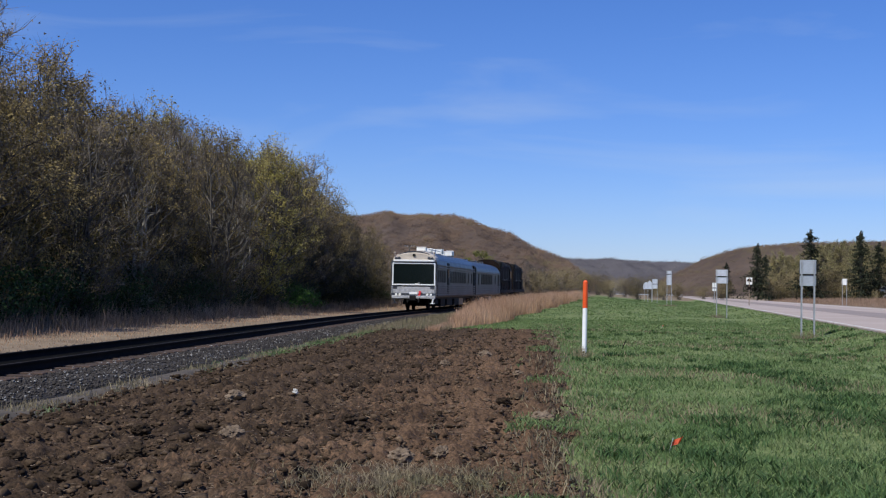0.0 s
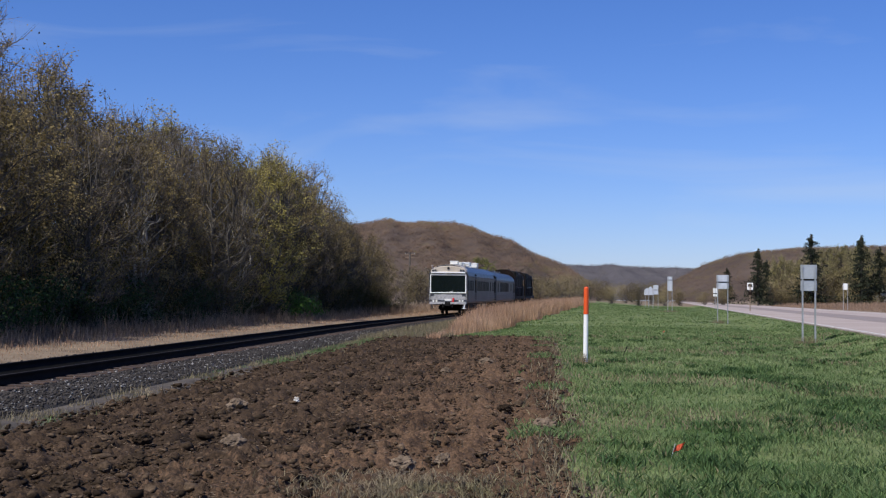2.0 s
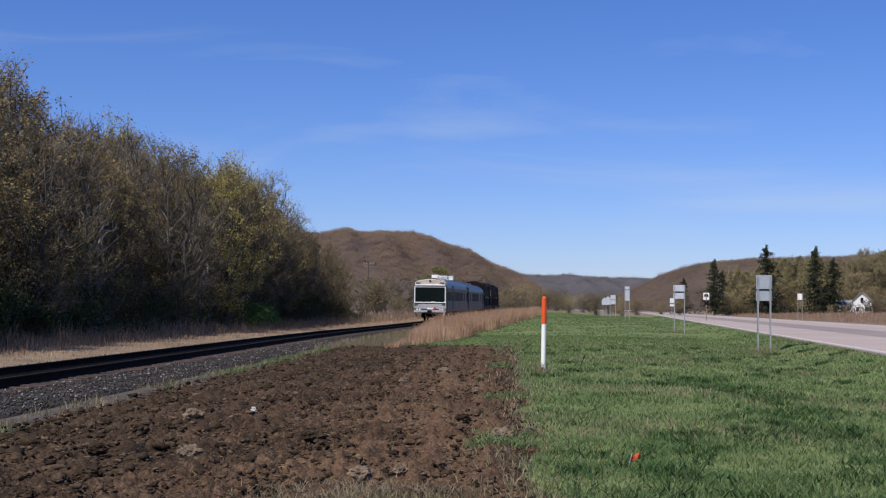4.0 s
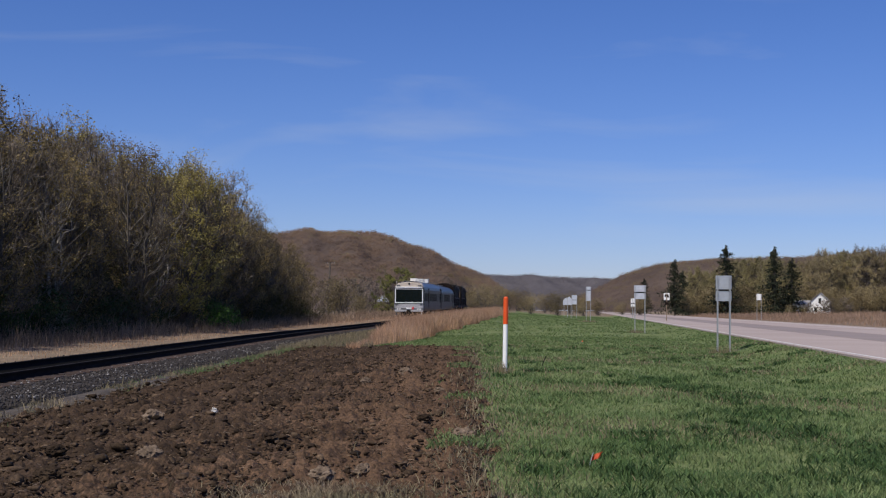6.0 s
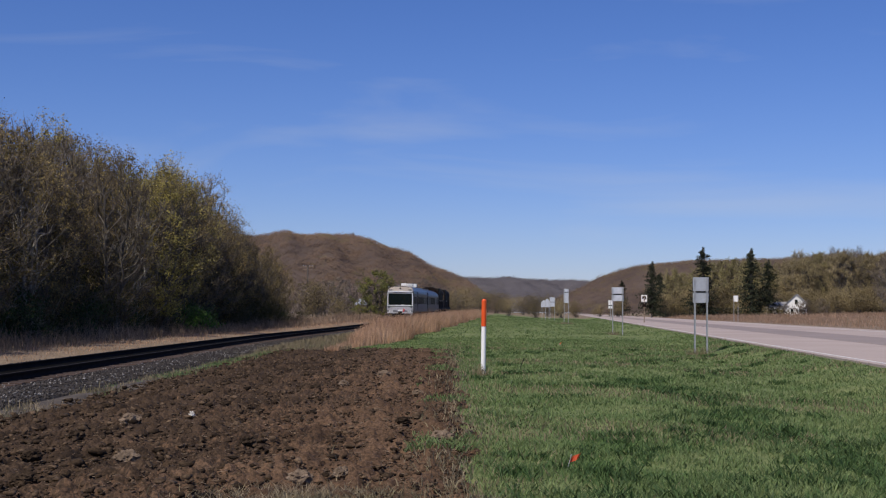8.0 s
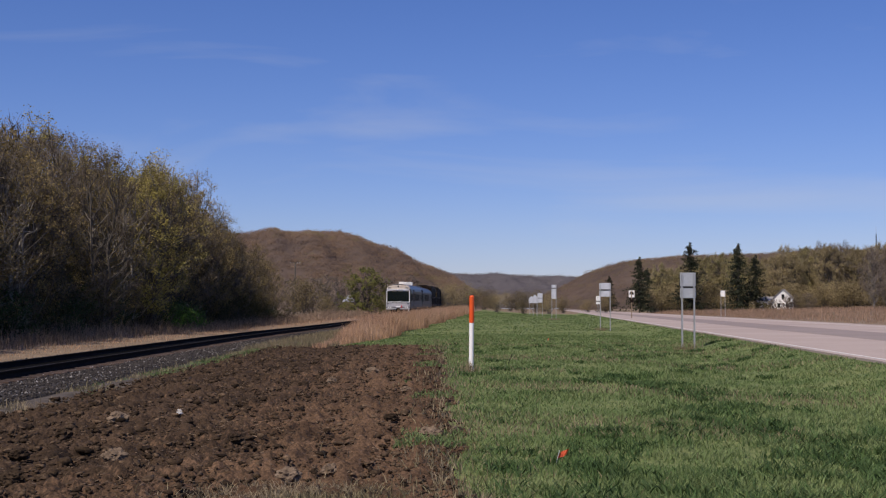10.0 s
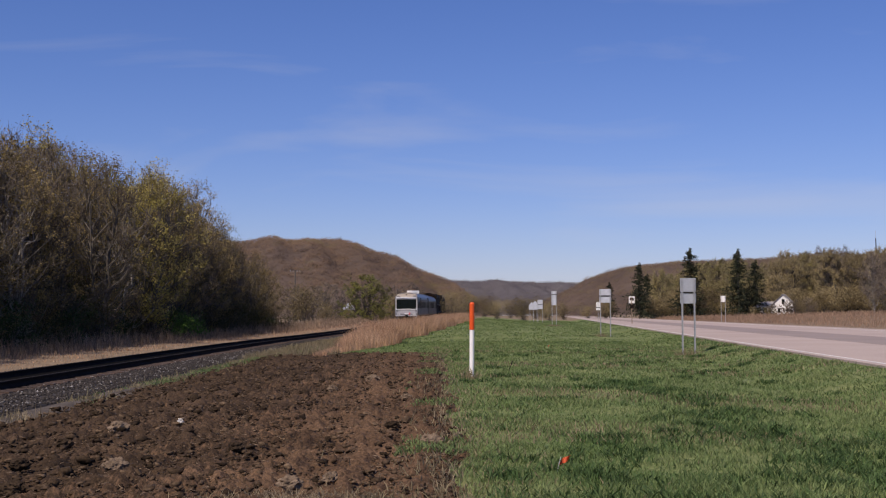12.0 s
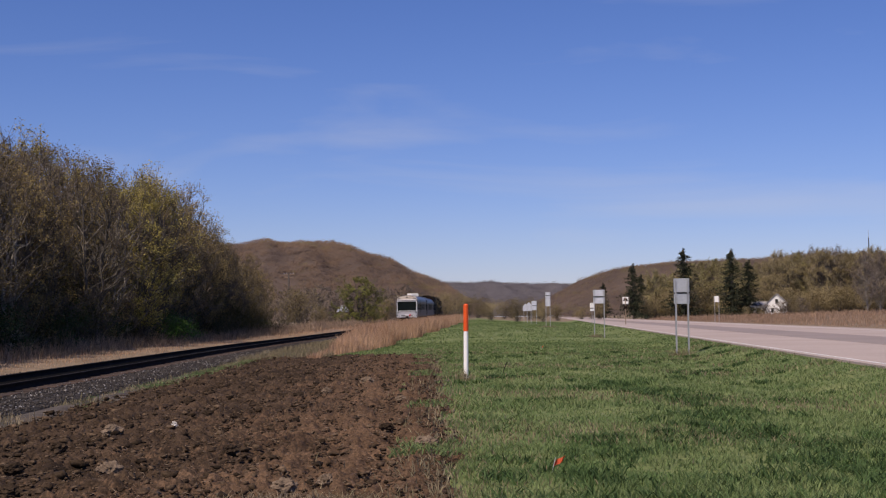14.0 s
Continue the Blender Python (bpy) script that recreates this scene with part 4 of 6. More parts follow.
# ---- trees ----
def crown_tree(name, label, seed, H, R, low=0.12, limbs=70, twigs=9, leaf=3200, leaf_size=0.09, leafmat="olive", twig_r=0.008, stems=4, bark="bark", open_top=0.0, facing=0.5, twigmat="twig"):
    """A many-stemmed broadleaf tree: stems, bowed limbs that end inside a lobed crown, fine upright twigs and small young leaves."""
    rng = np.random.RandomState(seed)
    t = thing(name, label, "tree")
    # stems
    A, B, ra, rb, lines = [], [], [], [], []
    for k in range(stems):
        a, lean = rng.uniform(0, 6.283), rng.uniform(0.1, 0.45) * R
        top = H * rng.uniform(0.72, 0.92)
        f = np.linspace(0, 1, 7)
        line = np.stack([0.15 * math.cos(a) + math.cos(a) * lean * f ** 1.3, 0.15 * math.sin(a) + math.sin(a) * lean * f ** 1.3, -0.15 + top * f], -1)
        line[1:] += rng.normal(0, 0.012 * H, (6, 3)) * np.array([1, 1, 0.2])
        lines.append(line)
        r = (0.0085 * H + 0.02) * (1 - 0.85 * f)
        A += list(line[:-1])
        B += list(line[1:])
        ra += list(r[:-1])
        rb += list(r[1:])
    # limbs, towards places spread through a lobed crown
    lobe = rng.uniform(0, 6.283, 4)
    g = rng.uniform(0, 1, limbs) ** 0.85
    a = rng.uniform(0, 6.283, limbs)
    env = R * np.sqrt(np.clip(1 - (np.maximum(0, g - 0.42) / 0.58) ** 2.3, 0.02, 1)) * (0.6 + 0.4 * np.minimum(1, g / 0.3))
    env = env * (1 + 0.16 * np.sin(2 * a + lobe[0]) + 0.12 * np.sin(3 * a + lobe[1] + 4 * g))
    rad = env * np.sqrt(rng.uniform(0.12, 1, limbs))
    z = H * (low + (1 - low) * (g * 0.93 + 0.03 * np.sin(2 * a + lobe[2]) - 0.02))
    ends = np.stack([np.cos(a) * rad, np.sin(a) * rad, z], -1)
    tA, tB, tr0, tr1 = [], [], [], []
    fine = []
    for e in ends:
        line = lines[rng.randint(stems)]
        zs = max(0.06 * H, e[2] - rng.uniform(0.10, 0.30) * H)
        zs = min(zs, line[-1, 2] * 0.97)
        s0 = np.array([np.interp(zs, line[:, 2], line[:, 0]), np.interp(zs, line[:, 2], line[:, 1]), zs])
        mid = (s0 + e) / 2 + np.array([0, 0, -0.06 * H * rng.uniform(-0.3, 1)]) + rng.normal(0, 0.02 * H, 3)
        q = [s0, mid, (mid + e) / 2 + rng.normal(0, 0.01 * H, 3), e]
        r0 = 0.0028 * H + 0.012
        for k in range(3):
            A.append(q[k])
            B.append(q[k + 1])
            ra.append(r0 * (1 - 0.27 * k))
            rb.append(r0 * (0.73 - 0.27 * k))
        for k in range(4):
            f = rng.uniform(0.35, 1.0)
            b0 = q[1] + (e - q[1]) * f
            out = np.array([b0[0], b0[1], 0.0]) / (R + 0.01)
            d = out * 0.6 + rng.normal(0, 0.55, 3) + np.array([0, 0, 0.65])
            d *= rng.uniform(0.035, 0.075) * H / np.linalg.norm(d)
            tA.append(b0)
            tB.append(b0 + d)
            tr0.append(max(twig_r * 1.5, 0.0012 * H))
            tr1.append(twig_r)
            fine.append((b0, d))
    V, F = tubes(A, B, ra, rb, 4)
    part("trunk", mesh_np("trunk", V, F, M[bark], True), None, t)
    V, F = tubes(tA, tB, tr0, tr1, 3)
    b0, d = np.repeat(np.array([q[0] for q in fine]), twigs, 0), np.repeat(np.array([q[1] for q in fine]), twigs, 0)
    f = rng.uniform(0.1, 1.0, (len(b0), 1))
    p = b0 + d * f
    ln = np.linalg.norm(d, axis=1, keepdims=True)
    w = d / ln * 0.5 + rng.normal(0, 0.5, d.shape) + np.array([0, 0, 0.55 + open_top])
    w *= ln * rng.uniform(0.35, 0.9, (len(b0), 1)) / np.linalg.norm(w, axis=1, keepdims=True)
    V2, F2 = ribbons(rng, p, p + w, np.full(len(p), twig_r))
    F = np.concatenate([F[:, [0, 1, 2]], F[:, [0, 2, 3]], F2 + len(V)])
    part("branchwork", mesh_np("branchwork", np.concatenate([V, V2]), F, M[twigmat]), None, t)
    pick = rng.randint(0, len(p), leaf)
    P = p[pick] + w[pick] * rng.uniform(0.0, 0.8, (leaf, 1)) + rng.normal(0, 0.012 * H, (leaf, 3))
    core = np.array([0, 0, H * 0.4])
    V, F = leaves(rng, P, np.full(leaf, leaf_size), (P - core) * np.array([1, 1, 0.8]) + np.array([0, 0, 0.15 * H]), facing)
    part("crown", mesh_np("crown", V, F, M[leafmat]), None, t)
    return t


def shrub(name, label, seed, R, H, n, size, leafmat):
    """A leafy bush: stems and a ragged heap of leaves in clumps."""
    rng = np.random.RandomState(seed)
    t = thing(name, label, "bush")
    k = 26
    c = rng.normal(0, 0.45, (k, 3)) * np.array([R, R, 0]) + np.stack([np.zeros(k), np.zeros(k), rng.uniform(0.25, 1.0, k) * H], -1)
    A = rng.normal(0, 0.12, (k, 3)) * np.array([R, R, 0])
    V, F = tubes(A, c, np.full(k, 0.03), np.full(k, 0.008), 4)
    part("branchwork", mesh_np("branchwork", V, F, M["bark"]), None, t)
    P = c[rng.randint(0, k, n)] + rng.normal(0, 0.22, (n, 3)) * np.array([R, R, H * 0.6])
    P = P[P[:, 2] > 0.05]
    V, F = leaves(rng, P, np.full(len(P), size), P - np.array([0, 0, H * 0.3]))
    part("foliage", mesh_np("foliage", V, F, M[leafmat]), None, t)
    return t


def spruce(seed, H, R):
    rng = np.random.RandomState(seed)
    t = thing("spruce", "tall dark green spruce with drooping ragged boughs", "tree")
    part("trunk", rods(((0, 0, -0.3), (0, 0, H * 0.98), 0.02 * H * 0.6), k=7), M["bark"], t)
    P, s = [], []
    for k in range(int(H * 8.5)):
        f = rng.uniform(0.05, 1) ** 0.85
        a = rng.uniform(0, 6.283)
        L = R * (1 - f) ** 0.7 * rng.uniform(0.45, 1.2) * (1 + 0.22 * math.sin(3 * a + 17 * f)) + 0.2
        for q in np.linspace(0.1, 1, 9):
            P.append((math.cos(a) * L * q, math.sin(a) * L * q, H * f - 0.30 * L * q + 0.16 * L * q * q))
            s.append(0.38 + 0.32 * (1 - f))
    P, s = np.repeat(np.array(P), 4, 0), np.repeat(np.array(s), 4)
    P = P + rng.normal(0, 0.16, P.shape)
    V, F = leaves(rng, P, s)
    part("foliage", mesh_np("foliage", V, F, M["needle"]), None, t)
    return t


def scaled(ob, m, s):
    c = copy_thing(ob, m)
    c.scale = (s, s, s)
    return c


def thicket_height(x, y):
    """The thicket's height: tall at its near end and round 100 m, falling off to its tip."""
    k = np.interp(x / y, [-0.356, -0.306, -0.275, -0.24, -0.186, -0.149, -0.122, -0.110, -0.102, -0.088, -0.0745, -0.043],
                  [0.243, 0.190, 0.168, 0.156, 0.139, 0.136, 0.131, 0.124, 0.094, 0.082, 0.071, 0.046])
    return float(np.clip(k * y * (1.0 + 0.07 * smooth(0.15, 0.3, -x / y)) + 1.3, 3.0, 15.5))


def build_trees():
    rng = random.Random(5)
    kinds = [
        crown_tree("thicket_tree", "bare grey-brown thicket tree with fine twigs", 1, 11.2, 3.0, limbs=100, twigs=10, leaf=4200, leaf_size=0.10, leafmat="drab", twig_r=0.010),
        crown_tree("thicket_tree", "thicket tree in olive-brown early leaf", 2, 11.2, 3.2, limbs=96, twigs=5, leaf=9500, leaf_size=0.135, leafmat="olive"),
        crown_tree("thicket_tree", "thicket tree with yellow-green young leaves", 3, 11.2, 3.3, limbs=92, twigs=4, leaf=9500, leaf_size=0.145, leafmat="bud"),
        crown_tree("thicket_tree", "slender bare thicket tree with pale stems", 4, 11.2, 2.7, limbs=84, twigs=11, leaf=3000, leaf_size=0.10, leafmat="drab", twig_r=0.011, bark="pale_bark", open_top=0.2),
        crown_tree("thicket_tree", "thicket tree with dull green half-open leaves", 6, 11.0, 3.2, limbs=96, twigs=5, leaf=8500, leaf_size=0.13, leafmat="drab"),
    ]
    # distance, heights and leafing of the thicket's front edge
    rows = [(0, 9.3, 1.0), (1, 12.5, 1.06), (2, 16.5, 1.1)]
    first = set()
    for row, off, tall in rows:
        y = 36.0 + row * 1.4
        while y < 131 + row:
            h = thicket_height(track_x(y) - off, y) / 11.2
            pick = rng.choice([0, 3, 4, 1, 4] if y < 58 else [1, 4, 0, 3, 1] if y < 80 else [1, 2, 2, 1, 0] if y < 112 else [4, 4, 1])
            s = h * rng.uniform(0.86, 1.03) * (0.90 if row == 0 else 1)
            x = track_x(y) - off - rng.uniform(-0.8, 1.4)
            m = pose(x, y, float(land(x, y)) - 0.05, rng.uniform(-3, 3), rng.uniform(-3, 3), rng.uniform(0, 360))
            if pick not in first:
                first.add(pick)
                kinds[pick].matrix_basis = m
                kinds[pick].scale = (s, s, s)
                tagged(kinds[pick], group="thicket trees")
            else:
                c = copy_thing(kinds[pick], m)
                c.scale = (s, s, s)
                tagged(c, group="thicket trees")
            y += rng.uniform(2.9, 4.2) * (1, 1.1, 1.4)[row]
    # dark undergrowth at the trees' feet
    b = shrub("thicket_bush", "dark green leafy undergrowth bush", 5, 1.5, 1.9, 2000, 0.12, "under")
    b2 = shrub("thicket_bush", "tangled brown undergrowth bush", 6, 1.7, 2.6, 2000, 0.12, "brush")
    # added inside the thicket to block sky light and darken its interior
    b4 = shrub("thicket_bush", "tall tangled brush, leaves darkened for the thicket's inner shade", 7, 2.3, 4.4, 4200, 0.10, "brush")
    y, n = 37.0, 0
    while y < 131:
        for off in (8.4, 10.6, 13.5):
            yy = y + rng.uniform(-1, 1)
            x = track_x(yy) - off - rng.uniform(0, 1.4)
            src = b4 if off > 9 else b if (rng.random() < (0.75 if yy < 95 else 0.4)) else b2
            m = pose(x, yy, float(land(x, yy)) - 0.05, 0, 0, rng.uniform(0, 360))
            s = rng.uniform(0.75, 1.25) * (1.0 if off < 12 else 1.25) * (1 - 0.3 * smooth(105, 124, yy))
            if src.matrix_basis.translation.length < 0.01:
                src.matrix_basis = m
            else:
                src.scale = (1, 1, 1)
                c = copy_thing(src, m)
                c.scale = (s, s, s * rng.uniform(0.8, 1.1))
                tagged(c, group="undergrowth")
        y += rng.uniform(2.0, 2.9)
    fresh = shrub("thicket_bush", "fresh green leafy bush at the thicket's foot", 8, 1.7, 1.5, 1500, 0.17, "fresh")
    at(fresh, (track_x(86) - 8.0) / 86, 86, 1.0)
    # backing wood behind the thicket, darker and deeper
    y = 40.0
    while y < 112:
        for off in (22.0,):
            yy = y + rng.uniform(-2, 2)
            x = track_x(yy) - off - rng.uniform(0, 3)
            k = kinds[rng.choice([0, 1, 1, 2])]
            c = copy_thing(k, pose(x, yy, -0.05, 0, 0, rng.uniform(0, 360)))
            s = rng.uniform(0.85, 1.0) * thicket_height(x, yy) / 11.2
            c.scale = (s, s, s)
            tagged(c, group="thicket trees")
        y += rng.uniform(9, 12)
    # trees and bushes at the hill's foot
    lone = crown_tree("lone_tree", "rounded olive-green tree in young leaf", 12, 8.6, 4.9, 0.02, 160, 4, 20000, 0.17, "lone_leaf", 0.02)
    at(lone, 0.029, 212, 1.03)
    grey = crown_tree("field_tree", "bare greyish round-crowned tree before the hill", 14, 9.0, 4.2, 0.05, 100, 7, 4500, 0.24, "grey_leaf", 0.03)
    at(grey, 0.0, 262, 1.0)
    rest = [(-0.012, 285, 1.0), (0.008, 300, 0.95), (0.05, 290, 0.95), (0.066, 300, 1.0), (0.083, 310, 0.8), (0.096, 330, 0.75), (-0.028, 250, 0.9), (0.108, 350, 0.7), (0.13, 420, 0.8), (0.152, 430, 0.8), (0.175, 450, 0.8),
            (0.02, 330, 1.0), (0.042, 340, 1.05), (0.075, 350, 0.95)]
    for k, (sx, d, s) in enumerate(rest):
        c = scaled(grey, pose(sx * d, d, float(land(sx * d, d)) - 0.05, 0, 0, 77 * k), s)
        tagged(c, group="field trees")
    tagged(grey, group="field trees")
    for sx, d, s in ((0.3655, 345, 0.42), (0.3765, 343, 0.5), (0.3835, 341, 0.55), (0.395, 346, 0.6)):
        c = scaled(grey, pose(sx * d, d, float(land(sx * d, d)) - 0.05, 0, 0, 9000 * sx), s)
        tagged(c, "small bare twiggy tree before the house", group="field trees")
    b3 = shrub("field_bush", "olive-brown bush in early leaf", 9, 2.6, 4.6, 3600, 0.20, "scrub_leaf")
    for k, (sx, d, s) in enumerate([(-0.02, 172, 1.12), (-0.052, 150, 1.0), (0.014, 236, 0.6), (-0.002, 246, 0.75), (0.05, 260, 1.0), (0.086, 240, 1.0), (0.10, 260, 1.1),
                                    (0.115, 290, 1.1), (0.135, 300, 1.0), (0.157, 300, 1.1), (0.178, 330, 1.0), (0.038, 300, 1.3),
                                    (0.076, 300, 1.2), (0.06, 320, 1.3), (0.092, 340, 1.2), (0.125, 360, 1.3), (0.146, 380, 1.2), (0.167, 390, 1.4), (0.19, 400, 1.2), (0.21, 410, 1.1), (0.225, 400, 1.2)]):
        if k == 0:
            at(b3, sx, d, s)
        else:
            x = sx * d
            c = copy_thing(b3, pose(x, d, float(land(x, d)) - 0.05, 0, 0, 40 * k))
            c.scale = (s, s, s * rng.uniform(0.8, 1.15))
            tagged(c, group="bushes")
    for k in range(30):
        sx, d = 0.262 + 0.29 * k / 29 + rng.uniform(-0.004, 0.004), rng.uniform(356, 375)
        if 0.355 < sx < 0.382:
            continue
        c = copy_thing(b3, pose(sx * d, d, float(land(sx * d, d)) - 0.05, 0, 0, 70 * k))
        s = rng.uniform(1.2, 2.0)
        c.scale = (s * 1.2, s * 1.2, s * rng.uniform(0.8, 1.2))
        tagged(c, group="bushes")
    for sx, d, s in ((0.388, 338, 0.9), (0.360, 345, 0.55), (0.3475, 342, 0.6)):
        c = copy_thing(b3, pose(sx * d, d, float(land(sx * d, d)) - 0.05, 0, 0, 500 * sx))
        c.scale = (s, s, s)
        tagged(c, group="bushes")
    # woods and spruces beyond the road
    wood = [crown_tree("roadside_tree", "tree in olive-brown early leaf", 21, 19, 5.8, 0.04, 130, 6, 17000, 0.24, "wood_leaf", 0.045, twigmat="wood_twig"),
            crown_tree("roadside_tree", "tree with yellow-green young leaves", 22, 18, 5.6, 0.04, 130, 6, 17000, 0.24, "wood_bud", 0.045, twigmat="wood_twig"),
            crown_tree("roadside_tree", "tall bare grey tree", 23, 21, 5.4, 0.25, 120, 8, 2500, 0.3, "grey_leaf", 0.035, stems=2, bark="pale_bark", open_top=0.1)]
    used = set()
    spots = []
    for k in range(38):
        sx = 0.262 + 0.30 * (k / 37) + rng.uniform(-0.004, 0.004)
        d = rng.uniform(370, 440)
        spots.append((sx, d, 1 if 0.264 < sx < 0.318 else rng.choice([0, 1, 0, 1, 0, 1]), rng.uniform(0.85, 1.05) * np.interp(sx, [0.26, 0.284, 0.29, 0.305, 0.325, 0.36, 0.6], [0.9, 1.08, 1.0, 1.02, 1.14, 1.15, 1.27])))
    spots += [(0.452, 330, 2, 0.84), (0.464, 340, 2, 0.86), (0.425, 400, 2, 1.1), (0.408, 395, 2, 1.08), (0.417, 380, 2, 1.0), (0.39, 405, 2, 1.0)]
    for sx, d, k, s in spots:
        m = pose(sx * d, d, float(land(sx * d, d)) - 0.1, 0, 0, rng.uniform(0, 360))
        if k not in used:
            used.add(k)
            wood[k].matrix_basis = m
            wood[k].scale = (s, s, s)
        else:
            scaled(wood[k], m, s)
    sp = spruce(41, 19.6, 6.0)
    at(sp, 0.2955, 352, 1.04)
    for sx, d, s in ((0.336, 345, 1.0), (0.3505, 350, 0.84), (0.253, 352, 0.83), (0.2595, 372, 0.7), (0.228, 420, 0.64)):
        c = copy_thing(sp, pose(sx * d, d, float(land(sx * d, d)) - 0.1, 0, 0, sx * 4000))
        c.scale = (s, s, s)
        tagged(c, group="spruces")


def at(ob, sx, d, s):
    ob.matrix_basis = pose(sx * d, d, float(land(sx * d, d)) - 0.05)
    ob.scale = (s, s, s)


# ---- train ----
CAR_L = 22.4
WIDE = 1.06  # these cars are a little wider than the drawing below
HALF = CAR_L / 2


def car_outline(w=1.52, eave=3.25, top=4.16, low=0.92):
    pts = [(w - 0.07, low), (w, low + 0.16), (w, eave), (w - 0.06, eave + 0.25), (w - 0.25, eave + 0.52), (w - 0.62, top - 0.16), (w - 1.1, top - 0.03), (0, top)]
    return pts + [(-x, z) for x, z in pts[-2::-1]]


def bogie(parent, y, wheels, steam=False):
    b = part("bogie", boxes((-1.0, 0, 0.55, 0.14, 2.9, 0.28), (1.0, 0, 0.55, 0.14, 2.9, 0.28), (0, 0, 0.62, 2.1, 0.5, 0.3), (-1.0, 0, 0.78, 0.3, 0.9, 0.2), (1.0, 0, 0.78, 0.3, 0.9, 0.2), bevel=0.02), M["black"], parent, "black steel truck under the car")
    b.location = (0, y, 0)
    b.scale = (1 / WIDE, 1, 1)
    for dy in (-1.25, 1.25):
        bm = rods(((-0.78, 0, 0), (0.78, 0, 0), 0.08), k=8)
        for s in (-1, 1):
            rod(bm, (s * 0.69, 0, 0), (s * 0.82, 0, 0), 0.46, 0.46, 20)
            rod(bm, (s * 0.66, 0, 0), (s * 0.69, 0, 0), 0.49, 0.47, 20)
            bmesh.ops.create_cube(bm, size=1, matrix=pose(s * 0.83, 0.2, 0) @ Matrix.Diagonal((0.02, 0.12, 0.12, 1)))
        w = part("wheelset", bm, M["rail"], b, "steel wheels on an axle")
        w.location = (0, dy, 0.46)
        wheels.append((w, pose(0, dy, 0.46)))
    return b


def window_row(car, side, ys, w, h, z, name="window"):
    for y in ys:
        f = part(name, boxes((side * 1.527, y, z, 0.02, w + 0.10, h + 0.10), bevel=0.006), M["shaded_steel"], car)
        part("pane", boxes((side * 1.538, y, z, 0.018, w + 0.02, h + 0.02)), M["pane"], f, "dark tinted window pane")


def flutes(car, y0, y1, bands):
    """Rounded horizontal corrugations, each standing proud of a dark groove."""
    for s in (-1, 1):
        specs = []
        for z0, z1 in bands:
            for z in np.arange(z0, z1, 0.17):
                specs.append((s * 1.54, (y0 + y1) / 2, float(z), 0.09, y1 - y0, 0.10))
        part("fluting", boxes(*specs, bevel=0.018), M["shaded_steel"], car, "horizontal stainless fluting, darkened for the shaded side")


def underframe(car, y0, y1):
    part("underframe", boxes((0, (y0 + y1) / 2, 0.86, 2.5, y1 - y0, 0.16)), M["black"], car)
    for k, (y, l) in enumerate(((-5.2, 2.4), (-1.6, 3.0), (2.2, 2.0), (5.3, 2.6))):
        part("equipment_box", boxes((-0.1, y, 0.55, 2.5, l, 0.62), bevel=0.03), M["steel_dull"] if k == 3 else M["black"], car)


